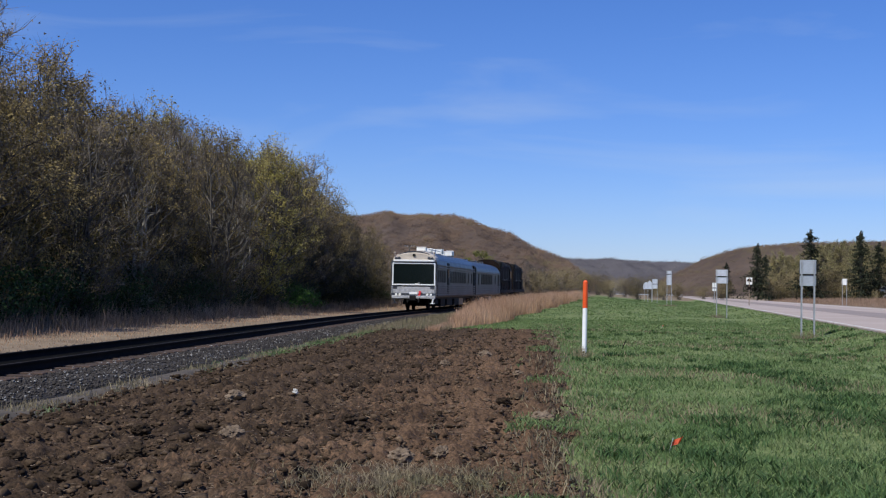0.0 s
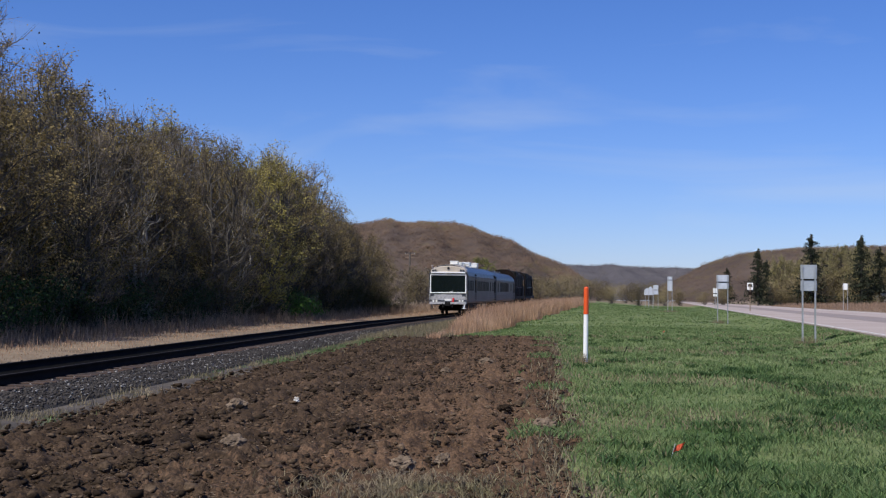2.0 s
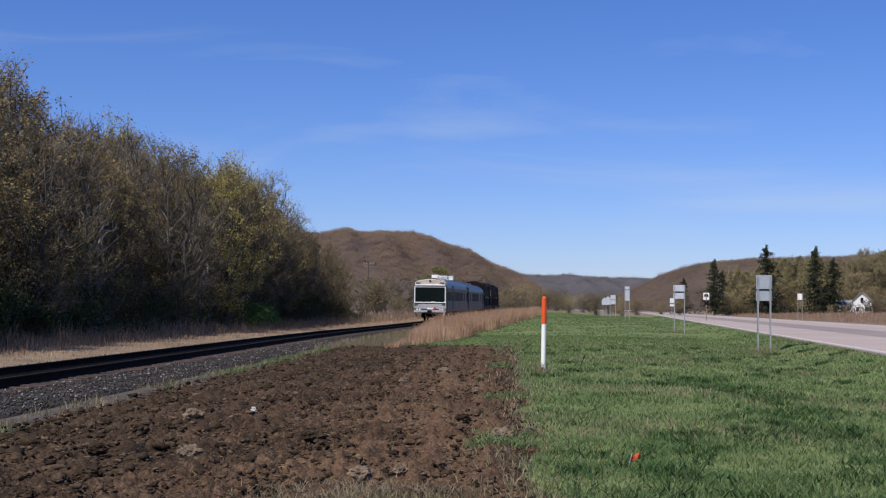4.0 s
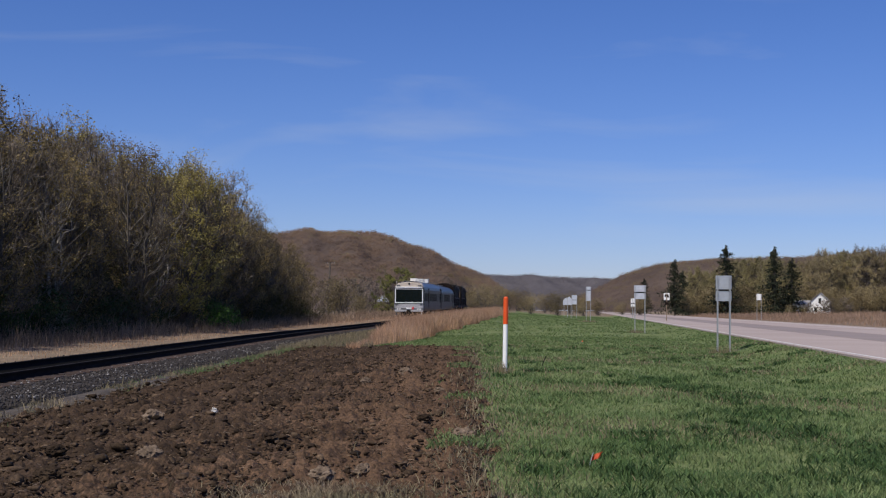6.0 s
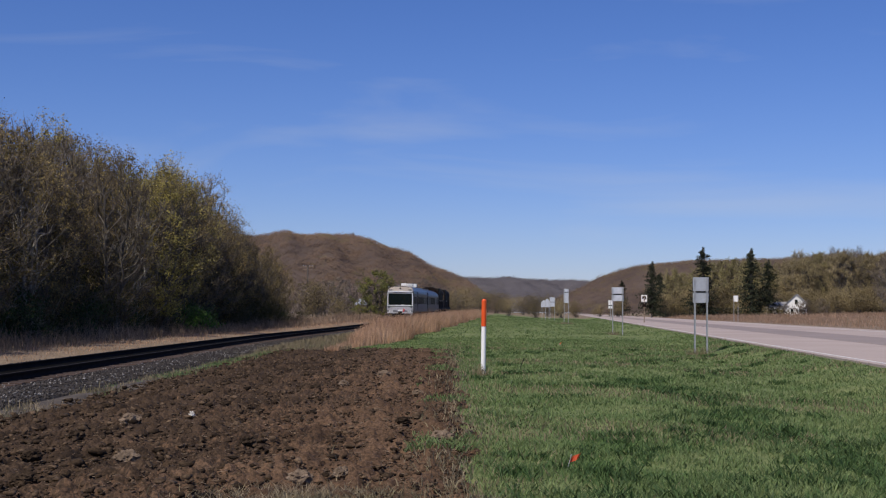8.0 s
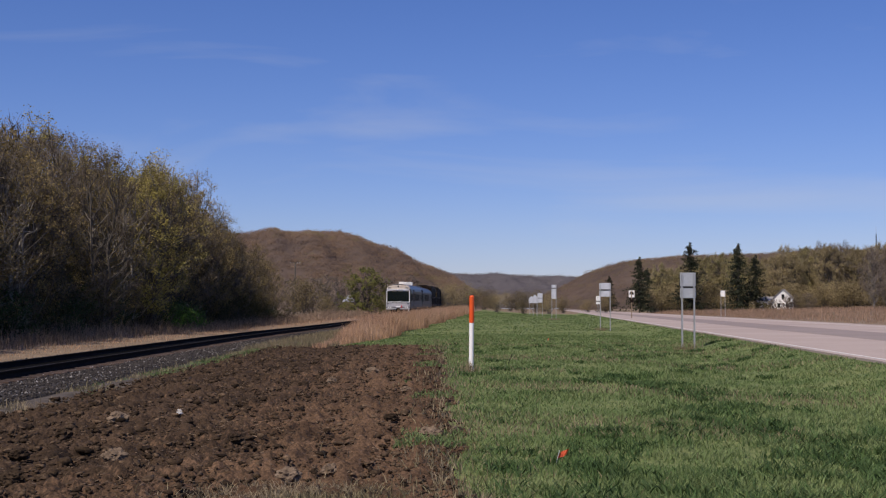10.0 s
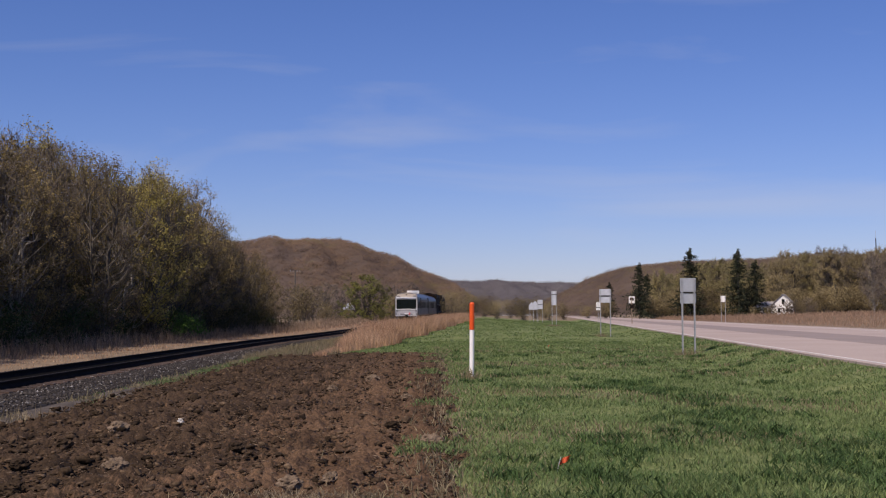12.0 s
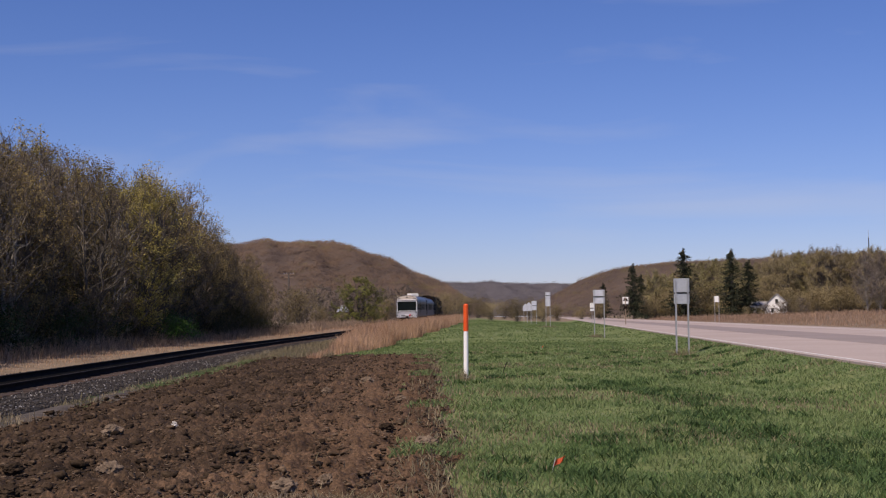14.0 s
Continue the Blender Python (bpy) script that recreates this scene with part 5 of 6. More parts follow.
def inspection_car():
    wheels = []
    car = thing("inspection_car", "stainless steel rail inspection car with a big rear window", "rail car")
    part("body", prism(car_outline(), -HALF + 0.12, HALF), M["shaded_steel"], car, "stainless steel car body")
    roof_pts = [(1.47, 3.44), (1.30, 3.78), (0.92, 4.02), (0.43, 4.15), (0, 4.18)]
    rp = roof_pts + [(-x, z) for x, z in roof_pts[-2::-1]] + [(-x, z - 0.03) for x, z in roof_pts] + [(x, z - 0.03) for x, z in roof_pts[-2::-1]]
    bm = bmesh.new()
    n = len(roof_pts) * 2 - 1
    rows = [[bm.verts.new((x, y, z + 0.006)) for x, z in rp[:n]] for y in (-HALF + 1.3, HALF - 0.05)]
    low = [[bm.verts.new((x * 0.995, y, z - 0.02)) for x, z in rp[:n]] for y in (-HALF + 1.3, HALF - 0.05)]
    for i in range(n - 1):
        bm.faces.new((rows[0][i], rows[0][i + 1], rows[1][i + 1], rows[1][i]))
        for e in (0, 1):
            bm.faces.new((rows[e][i], rows[e][i + 1], low[e][i + 1], low[e][i]))
    part("roof", bm, M["steel_dull"], car, "dull steel roof sheet")
    # rear end
    y = -HALF
    end = part("end_wall", prism([(1.48, 0.95), (1.53, 1.1), (1.53, 3.42), (1.42, 3.52), (-1.42, 3.52), (-1.53, 3.42), (-1.53, 1.1), (-1.48, 0.95)], y, y + 0.16), M["steel"], car, "stainless end wall")
    part("end_panel", boxes((0, y - 0.012, 1.42, 2.2, 0.03, 0.46), (-1.15, y - 0.02, 1.35, 0.46, 0.05, 0.26), (1.15, y - 0.02, 1.35, 0.46, 0.05, 0.26), bevel=0.01), M["silver"], end)
    fr = part("window_frame", boxes((0, y - 0.03, 3.29, 2.86, 0.09, 0.09), (0, y - 0.03, 1.80, 2.86, 0.09, 0.09), (-1.40, y - 0.03, 2.545, 0.09, 0.09, 1.42), (1.40, y - 0.03, 2.545, 0.09, 0.09, 1.42), bevel=0.012), M["frame_white"], car, "white rear window frame")
    part("rear_window", boxes((0, y - 0.012, 2.545, 2.74, 0.03, 1.42)), M["glass"], fr, "large dark rear window")
    part("gasket", boxes((0, y - 0.02, 3.365, 2.98, 0.05, 0.05), (0, y - 0.02, 1.72, 2.98, 0.05, 0.05), (-1.475, y - 0.02, 2.545, 0.05, 0.05, 1.7), (1.475, y - 0.02, 2.545, 0.05, 0.05, 1.7)), M["black"], fr, "black rubber gasket")
    part("wiper", rods(((0.1, y - 0.05, 1.87), (0.42, y - 0.05, 1.92), 0.015), k=5), M["white"], fr)
    part("visor", boxes((0, y - 0.06, 3.475, 2.72, 0.2, 0.13), bevel=0.02), M["frame_white"], car, "white bar above the rear window")
    # domed roof end
    bm = bmesh.new()
    prof = [(1.47, 3.52), (1.40, 3.72), (1.18, 3.92), (0.80, 4.08), (0.40, 4.16), (0, 4.19)]
    full = prof + [(-x, z) for x, z in prof[-2::-1]]
    rings = []
    for f, yy in ((0.90, y + 0.02), (0.985, y + 0.28), (1.006, y + 1.32)):
        rings.append([bm.verts.new((x * (0.97 if f < 0.95 else 1.004), yy, 3.52 + (z - 3.52) * (0.72 if f < 0.95 else 0.95 if f < 1 else 1.03))) for x, z in full])
    for a, b in zip(rings, rings[1:]):
        for i in range(len(full) - 1):
            bm.faces.new((a[i], a[i + 1], b[i + 1], b[i]))
    for r in (rings[0], rings[-1]):
        bm.faces.new(r)
    dome = part("roof_end", bm, M["cream"], car, "weathered cream domed roof end")
    part("marker_light", rods(((0, y + 0.06, 3.86), (0, y - 0.06, 3.86), 0.10), k=12), M["black"], dome)
    for s in (-1, 1):
        part("roof_light", rods(((s * 1.0, y + 0.06, 3.66), (s * 1.0, y - 0.08, 3.66), 0.09), ((s * 1.2, y + 0.06, 3.64), (s * 1.2, y - 0.08, 3.64), 0.09), k=12), M["steel_dull"], dome)
        part("horn", rods(((s * 1.30, y + 0.2, 3.85), (s * 1.32, y + 0.2, 4.05), 0.03), ((s * 1.32, y - 0.1, 4.05), (s * 1.32, y + 0.35, 4.05), 0.05), k=8), M["cream"], dome)
    # roof equipment
    for k, (x, yy, sx, sy, sz) in enumerate(((0.35, -10.2, 0.62, 0.55, 0.26), (0.3, -8.1, 0.9, 0.35, 0.22), (0.3, -6.5, 0.9, 0.35, 0.22), (0.3, -2.6, 0.85, 0.9, 0.34), (0.3, 3.2, 0.85, 0.9, 0.36), (0.3, 5.0, 0.5, 0.5, 0.46))):
        u = part("roof_unit", boxes((x, yy, 4.14 + sz / 2 + 0.04, sx, sy, sz), (x, yy, 4.14, sx * 0.6, sy * 0.6, 0.2), bevel=0.03), M["white"], car, "white roof equipment box")
        part("lid", boxes((x, yy, 4.19 + sz, sx * 1.06, sy * 1.06, 0.05), bevel=0.012), M["white"], u)
    part("roof_rail", rods(((0.75, -9.6, 4.32), (0.75, -2, 4.32), 0.03), ((0.75, -9.6, 4.05), (0.75, -9.6, 4.32), 0.025), ((0.75, -6.5, 4.05), (0.75, -6.5, 4.32), 0.025), ((0.75, -2, 4.05), (0.75, -2, 4.32), 0.025), k=6), M["white"], car)
    # end gear
    part("coupler", boxes((0, y - 0.35, 0.86, 0.34, 0.7, 0.3), (0.05, y - 0.72, 0.86, 0.42, 0.22, 0.36), bevel=0.04), M["black"], car, "dark knuckle coupler")
    part("red_flag", boxes((0.42, y - 0.10, 1.2, 0.15, 0.03, 0.34, 0, 8, 0), (0.36, y - 0.10, 0.92, 0.09, 0.03, 0.3, 0, -14, 0), bevel=0.008), M["red"], car, "red marker flag on the car end")
    part("lamp_panel", boxes((0, y - 0.05, 1.2, 0.55, 0.06, 0.16), bevel=0.01), M["white"], car)
    for s in (-1, 1):
        for dx in (0.92, 1.16):
            part("tail_lamp", rods(((s * dx, y + 0.02, 1.12), (s * dx, y - 0.07, 1.12), 0.085), k=12), M["lamp"], car)
        part("step", boxes((s * 1.3, y + 0.02, 0.74, 0.07, 0.3, 0.5, 0, s * 14, 0), (s * 1.27, y - 0.02, 0.5, 0.3, 0.26, 0.04)), M["white" if s > 0 else "steel_dull"], car, "white painted corner step")
        part("grab_bar", rods(((s * 1.44, y - 0.06, 1.2), (s * 1.44, y - 0.06, 2.1), 0.018), k=6), M["frame_white"], car)
        part("air_hose", rods(((s * 0.42, y - 0.1, 0.95), (s * 0.36, y - 0.3, 0.55), 0.035), ((s * 0.36, y - 0.3, 0.55), (s * 0.25, y - 0.4, 0.72), 0.03), k=6), M["black"], car)
    part("end_sill", boxes((0, y - 0.04, 0.93, 2.9, 0.22, 0.20), bevel=0.02), M["silver"], car)
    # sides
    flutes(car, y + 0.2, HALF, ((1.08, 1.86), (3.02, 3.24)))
    for s in (-1, 1):
        window_row(car, s, [-10.4, -9.3, -8.2, -7.1], 0.72, 0.84, 2.42)
        window_row(car, s, [-3.6, -2.2, -0.8, 0.6, 2.0, 3.4, 4.8], 0.98, 0.84, 2.42)
        window_row(car, s, [7.0, 9.2], 0.7, 0.8, 2.42)
        d = part("side_door", boxes((s * 1.53, -5.4, 2.3, 0.05, 1.0, 2.25), bevel=0.008), M["black"], car, "dark side door")
        part("pane", boxes((s * 1.560, -5.4, 2.7, 0.012, 0.5, 0.7)), M["glass"], d)
    underframe(car, -HALF + 0.4, HALF - 0.2)
    bogie(car, -8.0, wheels)
    bogie(car, 8.0, wheels)
    part("gangway", boxes((0, HALF + 0.22, 2.2, 1.1, 0.5, 2.4), bevel=0.03), M["black"], car)
    # added black band that paints the dark gap between the cars
    part("vestibule", boxes((0, HALF - 0.45, 2.3, 3.14, 0.85, 2.5), bevel=0.02), M["black"], car, "black band for the shade between the cars")
    return car, wheels


def business_car():
    wheels = []
    car = thing("passenger_car", "older dull stainless passenger car with narrow windows", "rail car")
    part("body", prism(car_outline(1.5, 3.15, 4.08), -HALF, HALF), M["shaded_steel"], car, "dull stainless car body in shade-darkened steel")
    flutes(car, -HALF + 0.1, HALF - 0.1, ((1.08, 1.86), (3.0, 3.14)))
    for s in (-1, 1):
        window_row(car, s, [-8.4], 0.7, 0.95, 2.4)
        window_row(car, s, [-5.6, -4.2, -2.8, -1.4, 0.0, 1.4, 2.8], 1.0, 0.9, 2.42)
        window_row(car, s, [6.3], 0.6, 0.8, 2.42)
        part("side_door", boxes((s * 1.51, 9.6, 2.1, 0.05, 0.85, 2.05), bevel=0.01), M["black"], car, "dark vestibule door")
    # same black band on this side of the gap, in place of its shade
    part("vestibule", boxes((0, -HALF + 0.5, 2.25, 3.06, 0.8, 2.4), bevel=0.02), M["black"], car, "black band for the shade between the cars")
    for yy in (-6.6, 0.5, 6.2):
        part("roof_vent", boxes((0, yy, 4.15, 0.6, 1.2, 0.2), bevel=0.03), M["steel_dull"], car)
    underframe(car, -HALF + 0.2, HALF - 0.2)
    bogie(car, -8.0, wheels)
    bogie(car, 8.0, wheels)
    part("gangway", boxes((0, HALF + 0.22, 2.2, 1.1, 0.5, 2.4), bevel=0.03), M["black"], car)
    part("coupler", boxes((0, -HALF - 0.2, 0.86, 0.3, 0.6, 0.3), bevel=0.03), M["black"], car)
    return car, wheels


def locomotive():
    wheels = []
    car = thing("locomotive", "dark sooty brown and black diesel locomotive", "locomotive")
    L = 7.7
    part("frame", boxes((0, 0, 1.25, 3.05, 2 * L, 0.34), bevel=0.03), M["black"], car)
    part("long_hood", prism([(1.40, 1.2), (1.40, 3.75), (1.32, 4.1), (1.0, 4.42), (0.5, 4.6), (-0.5, 4.6), (-1.0, 4.42), (-1.32, 4.1), (-1.40, 3.75), (-1.40, 1.2)], -L + 0.2, 3.2), M["soot"], car, "sooty brown-black engine hood")
    for s in (-1, 1):
        for k, yy in enumerate((-4.9, -3.5, -2.1, -0.7, 0.7, 2.1)):
            d = part("hood_door", boxes((s * 1.41, yy, 2.55, 0.05, 1.3, 1.9), bevel=0.012), M["black" if k % 2 else "soot"], car)
            part("latch", boxes((s * 1.445, yy + 0.6, 2.5, 0.03, 0.06, 0.2)), M["galv"], d)
        part("grille", boxes(*[(s * 1.41, -6.5, z, 0.06, 1.5, 0.06) for z in (2.3, 2.5, 2.7, 2.9, 3.1, 3.3, 3.5)]), M["black"], car, "black slatted air grille")
        part("handrail", rods(*[((s * 1.56, yy, 1.4), (s * 1.56, yy, 2.45), 0.02) for yy in (-6.8, -4.9, -3.0, -1.0, 1.0, 3.0)], ((s * 1.56, -6.9, 2.45), (s * 1.56, 3.2, 2.45), 0.02), k=6), M["soot"], car, "dark handrail")
        part("step_well", boxes((s * 1.3, -L - 0.1, 0.8, 0.4, 0.5, 0.9), bevel=0.02), M["black"], car)
    part("radiator", boxes((0, -5.4, 4.1, 3.0, 2.8, 0.75), bevel=0.14), M["black"], car, "flared black radiator section")
    for yy in (-6.3, -5.4, -4.5):
        part("fan", rods(((0, yy, 4.4), (0, yy, 4.66), 0.46), k=16), M["black"], car)
    part("exhaust", boxes((0, -1.0, 4.62, 0.6, 1.4, 0.24), bevel=0.03), M["black"], car)
    cab = part("cab", prism([(1.5, 1.42), (1.5, 3.7), (1.3, 4.2), (0.8, 4.5), (-0.8, 4.5), (-1.3, 4.2), (-1.5, 3.7), (-1.5, 1.42)], 3.2, 5.5), M["black"], car, "black driver's cab")
    for s in (-1, 1):
        part("cab_window", boxes((s * 1.505, 4.35, 3.1, 0.03, 1.5, 0.8)), M["glass"], cab)
        part("rear_cab_window", boxes((s * 1.2, 3.19, 3.2, 0.4, 0.03, 0.7)), M["glass"], cab)
    part("short_hood", prism([(0.92, 1.42), (0.92, 2.9), (0.6, 3.1), (-0.6, 3.1), (-0.92, 2.9), (-0.92, 1.42)], 5.5, L - 0.5), M["soot"], car)
    part("fuel_tank", prism([(1.3, 0.45), (1.4, 1.1), (-1.4, 1.1), (-1.3, 0.45)], -2.2, 2.2), M["black"], car)
    bogie(car, -5.0, wheels)
    bogie(car, 5.0, wheels)
    part("coupler", boxes((0, -L - 0.3, 0.86, 0.3, 0.7, 0.3), bevel=0.03), M["black"], car)
    return car, wheels


def build_train():
    """Each vehicle with its centre's distance from the train's rear, half the pivots' span and its wheelsets."""
    a, wa = inspection_car()
    b, wb = business_car()
    c, wc = locomotive()
    d, wd = locomotive()
    for v in (a, b, c, d):
        v.scale = (WIDE, 1, 1)
    return [(a, HALF, 8.0, wa), (b, HALF + CAR_L + 0.5, 8.0, wb), (c, 2 * CAR_L + 1.2 + 8.0, 5.0, wc), (d, 2 * CAR_L + 1.6 + 8.0 + 16.0, 5.0, wd)]


# ---- signs, marker, flags ----
def sign(label, x, y, w, panels, top, posts=2, material="sheet", post="galv", face="sheet", name="road_sign", turn=0.0):
    """A road sign seen from behind: panels as (height, gap below) from the top down."""
    t = thing(name, label, "road sign", pose(x, y, float(land(x, y)), 0, 0, turn))
    px = w / 2 - 0.07 if posts == 2 else 0.0
    for s in ((-1, 1) if posts == 2 else (0,)):
        if post == "wood":
            part("post", boxes((s * px, 0, (top - 0.05) / 2 - 0.1, 0.11, 0.11, top + 0.1), bevel=0.008), M["wood"], t)
        else:
            bm = boxes((s * px, 0, top / 2 - 0.12, 0.055, 0.008, top + 0.2), (s * px - 0.03, -0.018, top / 2 - 0.12, 0.008, 0.04, top + 0.2), (s * px + 0.03, -0.018, top / 2 - 0.12, 0.008, 0.04, top + 0.2))
            part("post", bm, M[post], t, "galvanised channel post")
    z = top
    for h, gap in panels:
        p = part("panel", boxes((0, 0.022, z - h / 2, w, 0.012, h), bevel=0.004), M[material], t)
        part("bolt", rods(*[((s * px, 0.0, z - q), (s * px, -0.012, z - q), 0.012) for s in ((-1, 1) if posts == 2 else (0,)) for q in (0.12 * h + 0.03, h * 0.82)], k=6), M["galv"], p)
        if gap:
            part("bracket", boxes((0, 0.008, z - h - gap / 2, w * 0.98, 0.016, gap + 0.03)), M["black"], t, "dark cross bracket")
        z -= h + gap
    return t


def by(sx, d):
    return sx * d, d


def build_marker():
    x, y = by(0.1145, 30.4)
    t = thing("pipeline_marker", "white plastic marker post with an orange top", "marker post", pose(x, y, float(land(x, y)), 0.4, 0.4, 0))
    part("shaft", rods(((0, 0, -0.3), (0, 0, 1.22), 0.058), k=20), M["marker_white"], t, smooth=False)
    bm = rods(((0, 0, 1.22), (0, 0, 1.84), 0.061), k=20)
    rod(bm, (0, 0, 1.84), (0, 0, 1.875), 0.061, 0.035, 20)
    top = part("cap", bm, M["orange"], t, "orange sleeve")
    part("cap_rim", rods(((0, 0, 1.205), (0, 0, 1.235), 0.064), k=20), M["orange"], top)


def pin_flag(sx, d, label, lean, dark=False):
    x, y = by(sx, d)
    z = float(land(x, y))
    t = thing("pin_flag", label, "flag", pose(x, y, z, 0, 0, 20))
    t.scale = (1 + d / 40,) * 3 if dark else (1.2, 1.2, 1.2)
    part("wire", rods(((0, 0, -0.03), (0.05, 0.0, 0.13), 0.003), k=5), M["black" if dark else "galv"], t)
    bm = bmesh.new()
    cols = 6
    pts = [[bm.verts.new((0.02 + 0.025 * i * math.cos(lean) + 0.03 * j, 0.018 * math.sin(i * 1.4), 0.045 + 0.022 * i * math.sin(lean) + 0.055 * j)) for j in (0, 1)] for i in range(cols)]
    for a, b in zip(pts, pts[1:]):
        bm.faces.new((a[0], b[0], b[1], a[1]))
    bmesh.ops.solidify(bm, geom=bm.faces[:], thickness=0.003)
    part("flag", bm, M["black" if dark else "orange"], t)


def build_signs():
    build_marker()
    pin_flag(0.1825, 12.65, "small crumpled orange pin flag in the grass", 0.5)
    pin_flag(0.176, 58.0, "small orange pin flag far off in the grass", 0.7)
    pin_flag(0.1435, 33.0, "small dark pin flag standing in the grass", 1.2, True)
    x, y = by(0.2937, 48.5)
    sign("bare metal backs of two stacked road signs on steel posts", x, y, 0.62, ((0.56, 0.035), (0.42, 0)), 3.08, turn=-10)
    x, y = by(0.2245, 90)
    sign("pale metal backs of two road sign panels on two posts", x, y, 0.86, ((0.48, 0.06), (0.46, 0)), 3.5, turn=-10, material="pale_back")
    x, y = by(0.1822, 165)
    sign("tall narrow stack of pale road signs on two posts", x, y, 0.70, ((0.42, 0.06), (1.4, 0)), 4.7, turn=-10, material="pale_back")
    x, y = by(0.1707, 230)
    sign("small pale road sign on two posts", x, y, 1.0, ((0.85, 0.06), (0.8, 0)), 4.3, turn=-10, material="pale_back")
    for sx, d, top in ((0.1665, 240, 4.2), (0.1637, 250, 4.0)):
        x, y = by(sx, d)
        t = thing("road_sign", "white five-sided sign back on two posts", "road sign", pose(x, y, float(land(x, y)), 0, 0, -10))
        w = 0.55
        bm = prism([(-w, 2.5), (w, 2.5), (w, top - 0.6), (0, top), (-w, top - 0.6)], 0.01, 0.025)
        part("panel", bm, M["pale_back"], t)
        for s in (-1, 1):
            part("post", boxes((s * 0.35, 0, top / 2 - 0.3, 0.06, 0.05, top)), M["galv"], t)
    # beyond the road
    x, y = by(0.3231, 190)
    sign("white road sign on two posts beyond the road", x, y, 0.78, ((0.95, 0),), 4.15, material="white", turn=-10)
    x, y = by(0.2465, 165)
    t = sign("white square sign with black marks on a wooden post", x, y, 0.78, ((0.95, 0.25),), 3.75, posts=1, post="wood", material="white", turn=-8)
    part("sign_mark", boxes((-0.16, -0.012, 3.4, 0.2, 0.012, 0.36, 0, 12, 0), (0.16, -0.012, 3.37, 0.2, 0.012, 0.42, 0, -14, 0), bevel=0.004), M["black"], t, "black symbol bars")
    part("lower_plate", boxes((0, -0.06, 2.35, 0.5, 0.02, 0.4)), M["soot"], t)
    x, y = by(0.2185, 190)
    sign("pale marker sign on one post beyond the road", x, y, 0.6, ((0.75, 0.1), (0.4, 0)), 3.3, posts=1, material="white", turn=-8)
    for sx, d in ((0.4175, 130), (0.188, 330)):
        x, y = by(sx, d)
        part_ = tagged(part("fence_post", boxes((0, 0, 0.45, 0.12, 0.12, 1.1), bevel=0.02), M["wood"]), "short weathered wooden post in dry grass", "post")
        part_.matrix_basis = pose(x, y, float(land(x, y)))


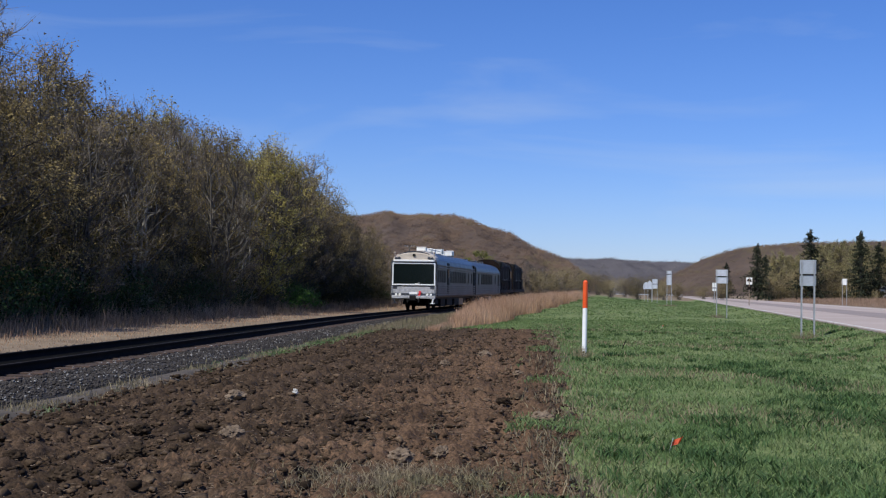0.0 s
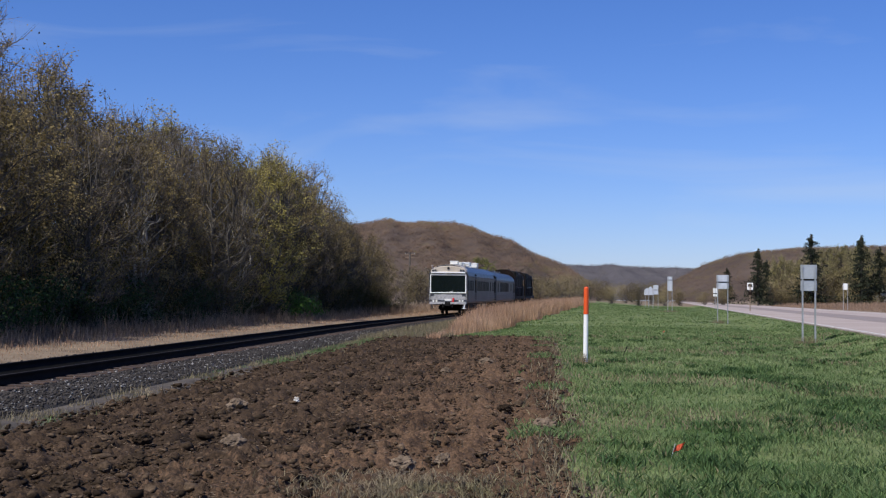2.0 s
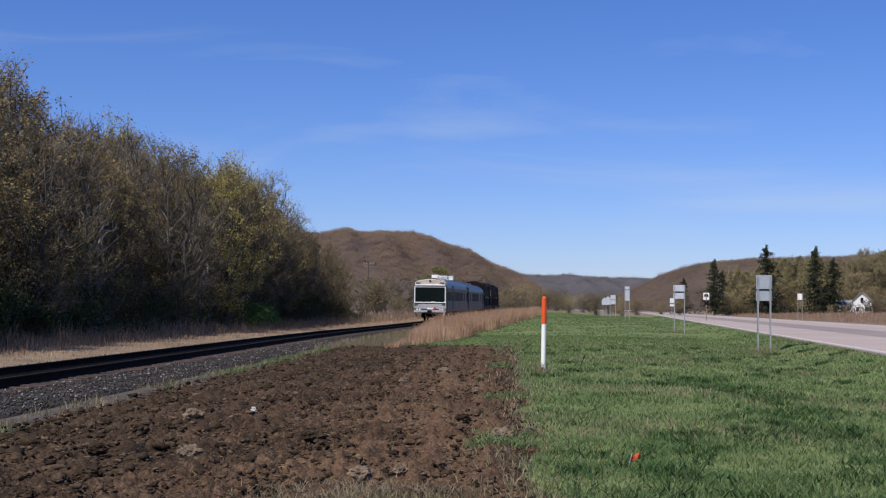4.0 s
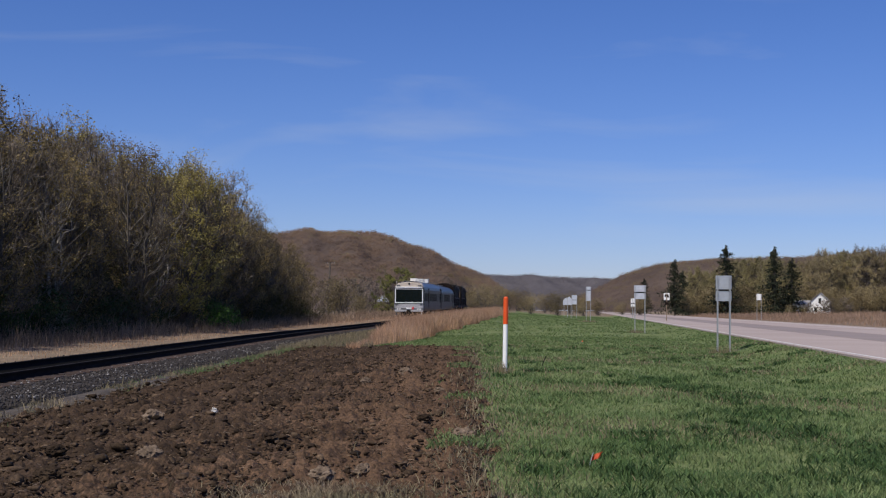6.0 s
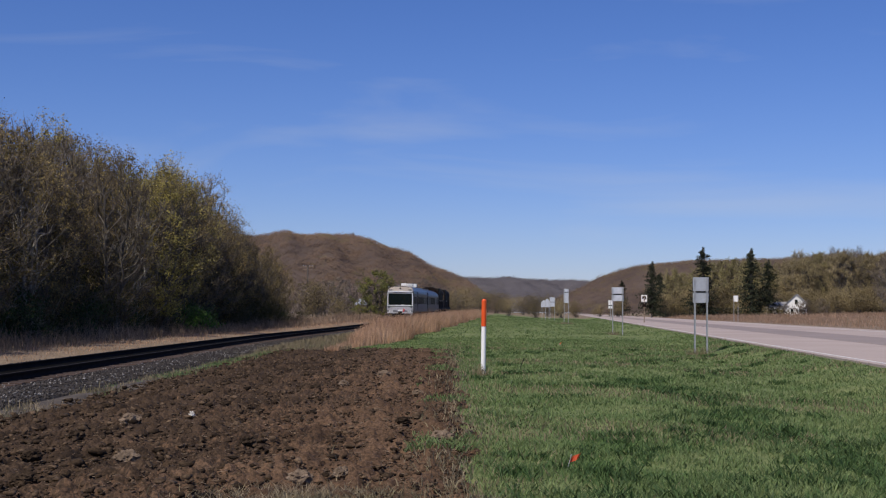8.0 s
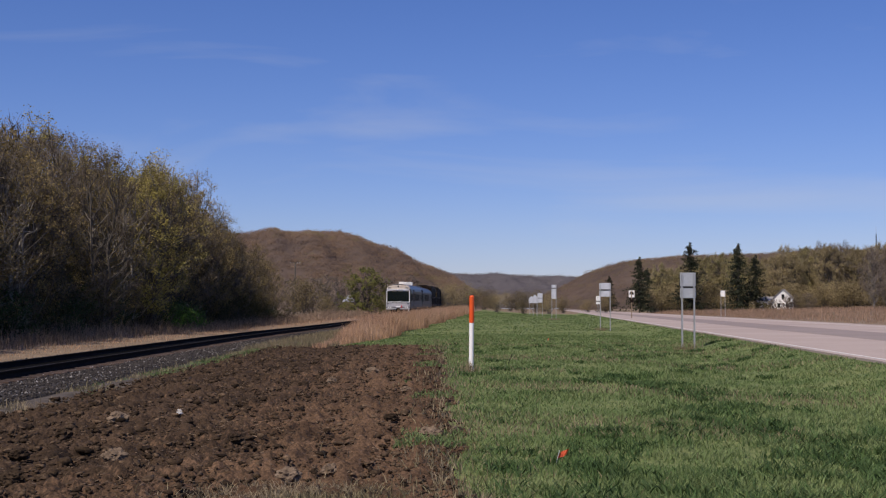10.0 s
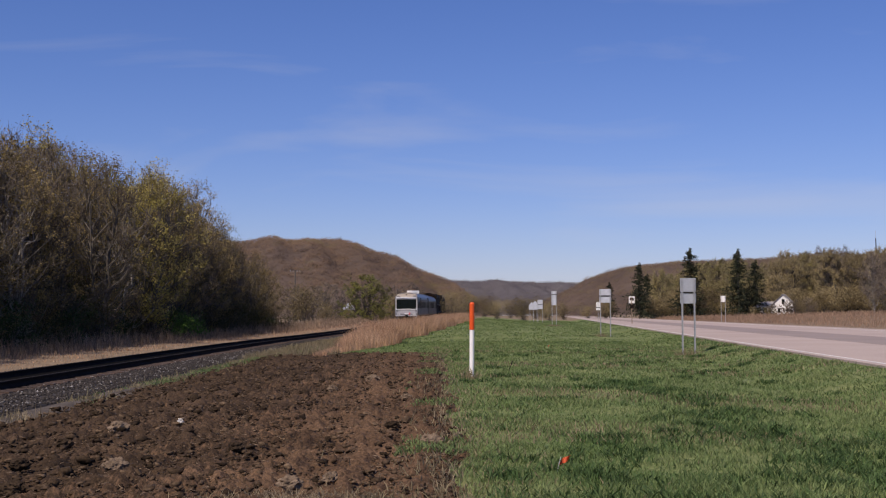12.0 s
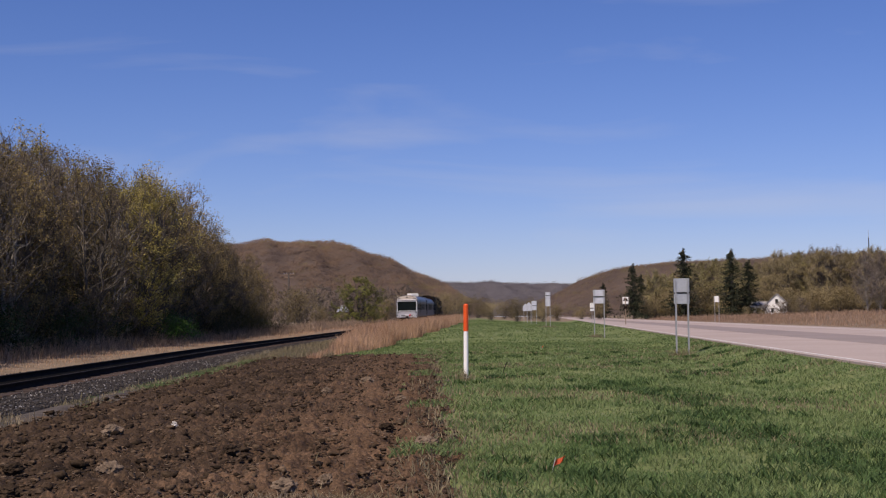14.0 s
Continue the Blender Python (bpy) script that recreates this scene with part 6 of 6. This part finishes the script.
# ---- buildings far off ----
def build_buildings():
    h = thing("farmhouse", "white clapboard farmhouse half hidden by trees", "house", pose(0.374 * 352, 352, float(land(0.374 * 352, 352)) - 0.1, 0, 0, -24))
    wall = part("wall", prism([(-2.6, 0), (2.6, 0), (2.6, 3.6), (0, 6.0), (-2.6, 3.6)], 0, 8), M["siding"], h)
    part("roof", boxes((-1.45, 4, 4.95, 3.9, 8.7, 0.16, 0, -42.7, 0), (1.45, 4, 4.95, 3.9, 8.7, 0.16, 0, 42.7, 0)), M["roof"], h)
    for x, z in ((-1.2, 1.6), (1.2, 1.6), (0, 4.1)):
        w = part("window", boxes((x, -0.03, z, 1.0, 0.06, 1.5), bevel=0.01), M["white"], h)
        part("pane", boxes((x, -0.065, z, 0.8, 0.03, 1.3)), M["glass"], w)
    part("porch", boxes((-5.0, 2.2, 1.5, 4.6, 4.0, 3.0)), M["siding"], h)
    part("porch_roof", boxes((-5.0, 2.0, 3.5, 5.0, 4.9, 0.15, 14, 0, 0)), M["roof"], h)
    for x in (-6.2, -5.0, -3.8):
        w = part("window", boxes((x, 0.17, 1.7, 0.9, 0.06, 1.3)), M["white"], h)
        part("pane", boxes((x, 0.13, 1.7, 0.7, 0.03, 1.1)), M["glass"], w)
    s = thing("shed", "small white shed beside the house", "shed", pose(0.352 * 350, 350, float(land(0.352 * 350, 350)) - 0.1, 0, 0, -20))
    h.scale = (1.0, 1.0, 1.03)
    part("wall", prism([(-1.5, 0), (1.5, 0), (1.5, 2.6), (0, 3.6), (-1.5, 2.6)], 0, 4), M["siding"], s)
    part("roof", boxes((-0.85, 2, 3.2, 2.1, 4.3, 0.12, 0, -33.7, 0), (0.85, 2, 3.2, 2.1, 4.3, 0.12, 0, 33.7, 0)), M["roof"], s)
    part("door", boxes((0.2, -0.03, 1.05, 1.0, 0.06, 2.1)), M["wood"], s)
    # far farm and pole at the hill's foot
    b = thing("farm_shed", "low far-off shed with a pale metal roof", "shed", pose(0.0172 * 240, 240, 0, 0, 0, 20))
    b.scale = (0.25, 0.3, 0.84)
    part("wall", boxes((0, 3, 1.7, 7.5, 5, 3.4)), M["wood"], b)
    part("roof", prism([(-4.2, 3.3), (4.2, 3.3), (0, 4.7)], 0, 6.4), M["sheet"], b)
    m = thing("mast", "tall thin grey mast beyond the road", "mast", pose(0.4547 * 470, 470, float(land(0.4547 * 470, 470))))
    part("pole", rods(((0, 0, -0.5), (0, 0, 29.5), 0.2), k=6), M["steel_dull"], m)
    part("tip", rods(((0, 0, 29.5), (0, 0, 32.5), 0.06), k=5), M["galv"], m)
    p = thing("power_pole", "wooden power pole with crossarm before the hill", "power pole", pose(-0.027 * 300, 300, 0))
    part("pole", rods(((0, 0, -0.5), (0, 0, 12.6), 0.17), k=8), M["bark"], p)
    part("crossarm", boxes((0, 0, 12.1, 2.5, 0.14, 0.18), (0, 0, 11.4, 2.2, 0.14, 0.16)), M["wood"], p)
    for x in (-1.1, -0.5, 0.5, 1.1):
        part("insulator", rods(((x, 0, 12.2), (x, 0, 12.5), 0.08), k=6), M["galv"], p)


build_ground()
build_field()
build_clods()
build_grass()
build_dry_grass()
build_post_tufts()
build_track()
build_road()
build_hills()
build_trees()
build_signs()
build_buildings()
TRAIN = build_train()


# ---- what moves ----
def run(t):
    """How far along the train's rear end is, t seconds in."""
    return 87.0 + 8.62 * t - 0.098 * t * t


def rail_point(y, d):
    """The place d metres further along the track than the distance y."""
    s = float(track_slope(y + d / 2))
    return y + d / math.sqrt(1 + s * s)


def motions():
    times = [0.5 * k for k in range(29)]
    for car, centre, span, wheels in TRAIN:
        rows = []
        for t in times:
            y = rail_point(run(t), centre)
            a, b = rail_point(y, -span), rail_point(y, span)
            pa, pb = Vector((track_x(a), a, RAIL_Z + grade(a))), Vector((track_x(b), b, RAIL_Z + grade(b)))
            d = pb - pa
            c = (pa + pb) / 2
            rows.append((t, pose(c.x, c.y, c.z, math.degrees(math.atan2(d.z, d.y)), 0, -math.degrees(math.atan2(d.x, d.y)))))
        walk(car, rows)
        for wheel, home in wheels:
            turn = [(k / 15, home @ pose(0, 0, 0, -math.degrees((run(k / 15) - run(0)) / 0.46))) for k in range(211)]
            walk(wheel, turn)


motions()
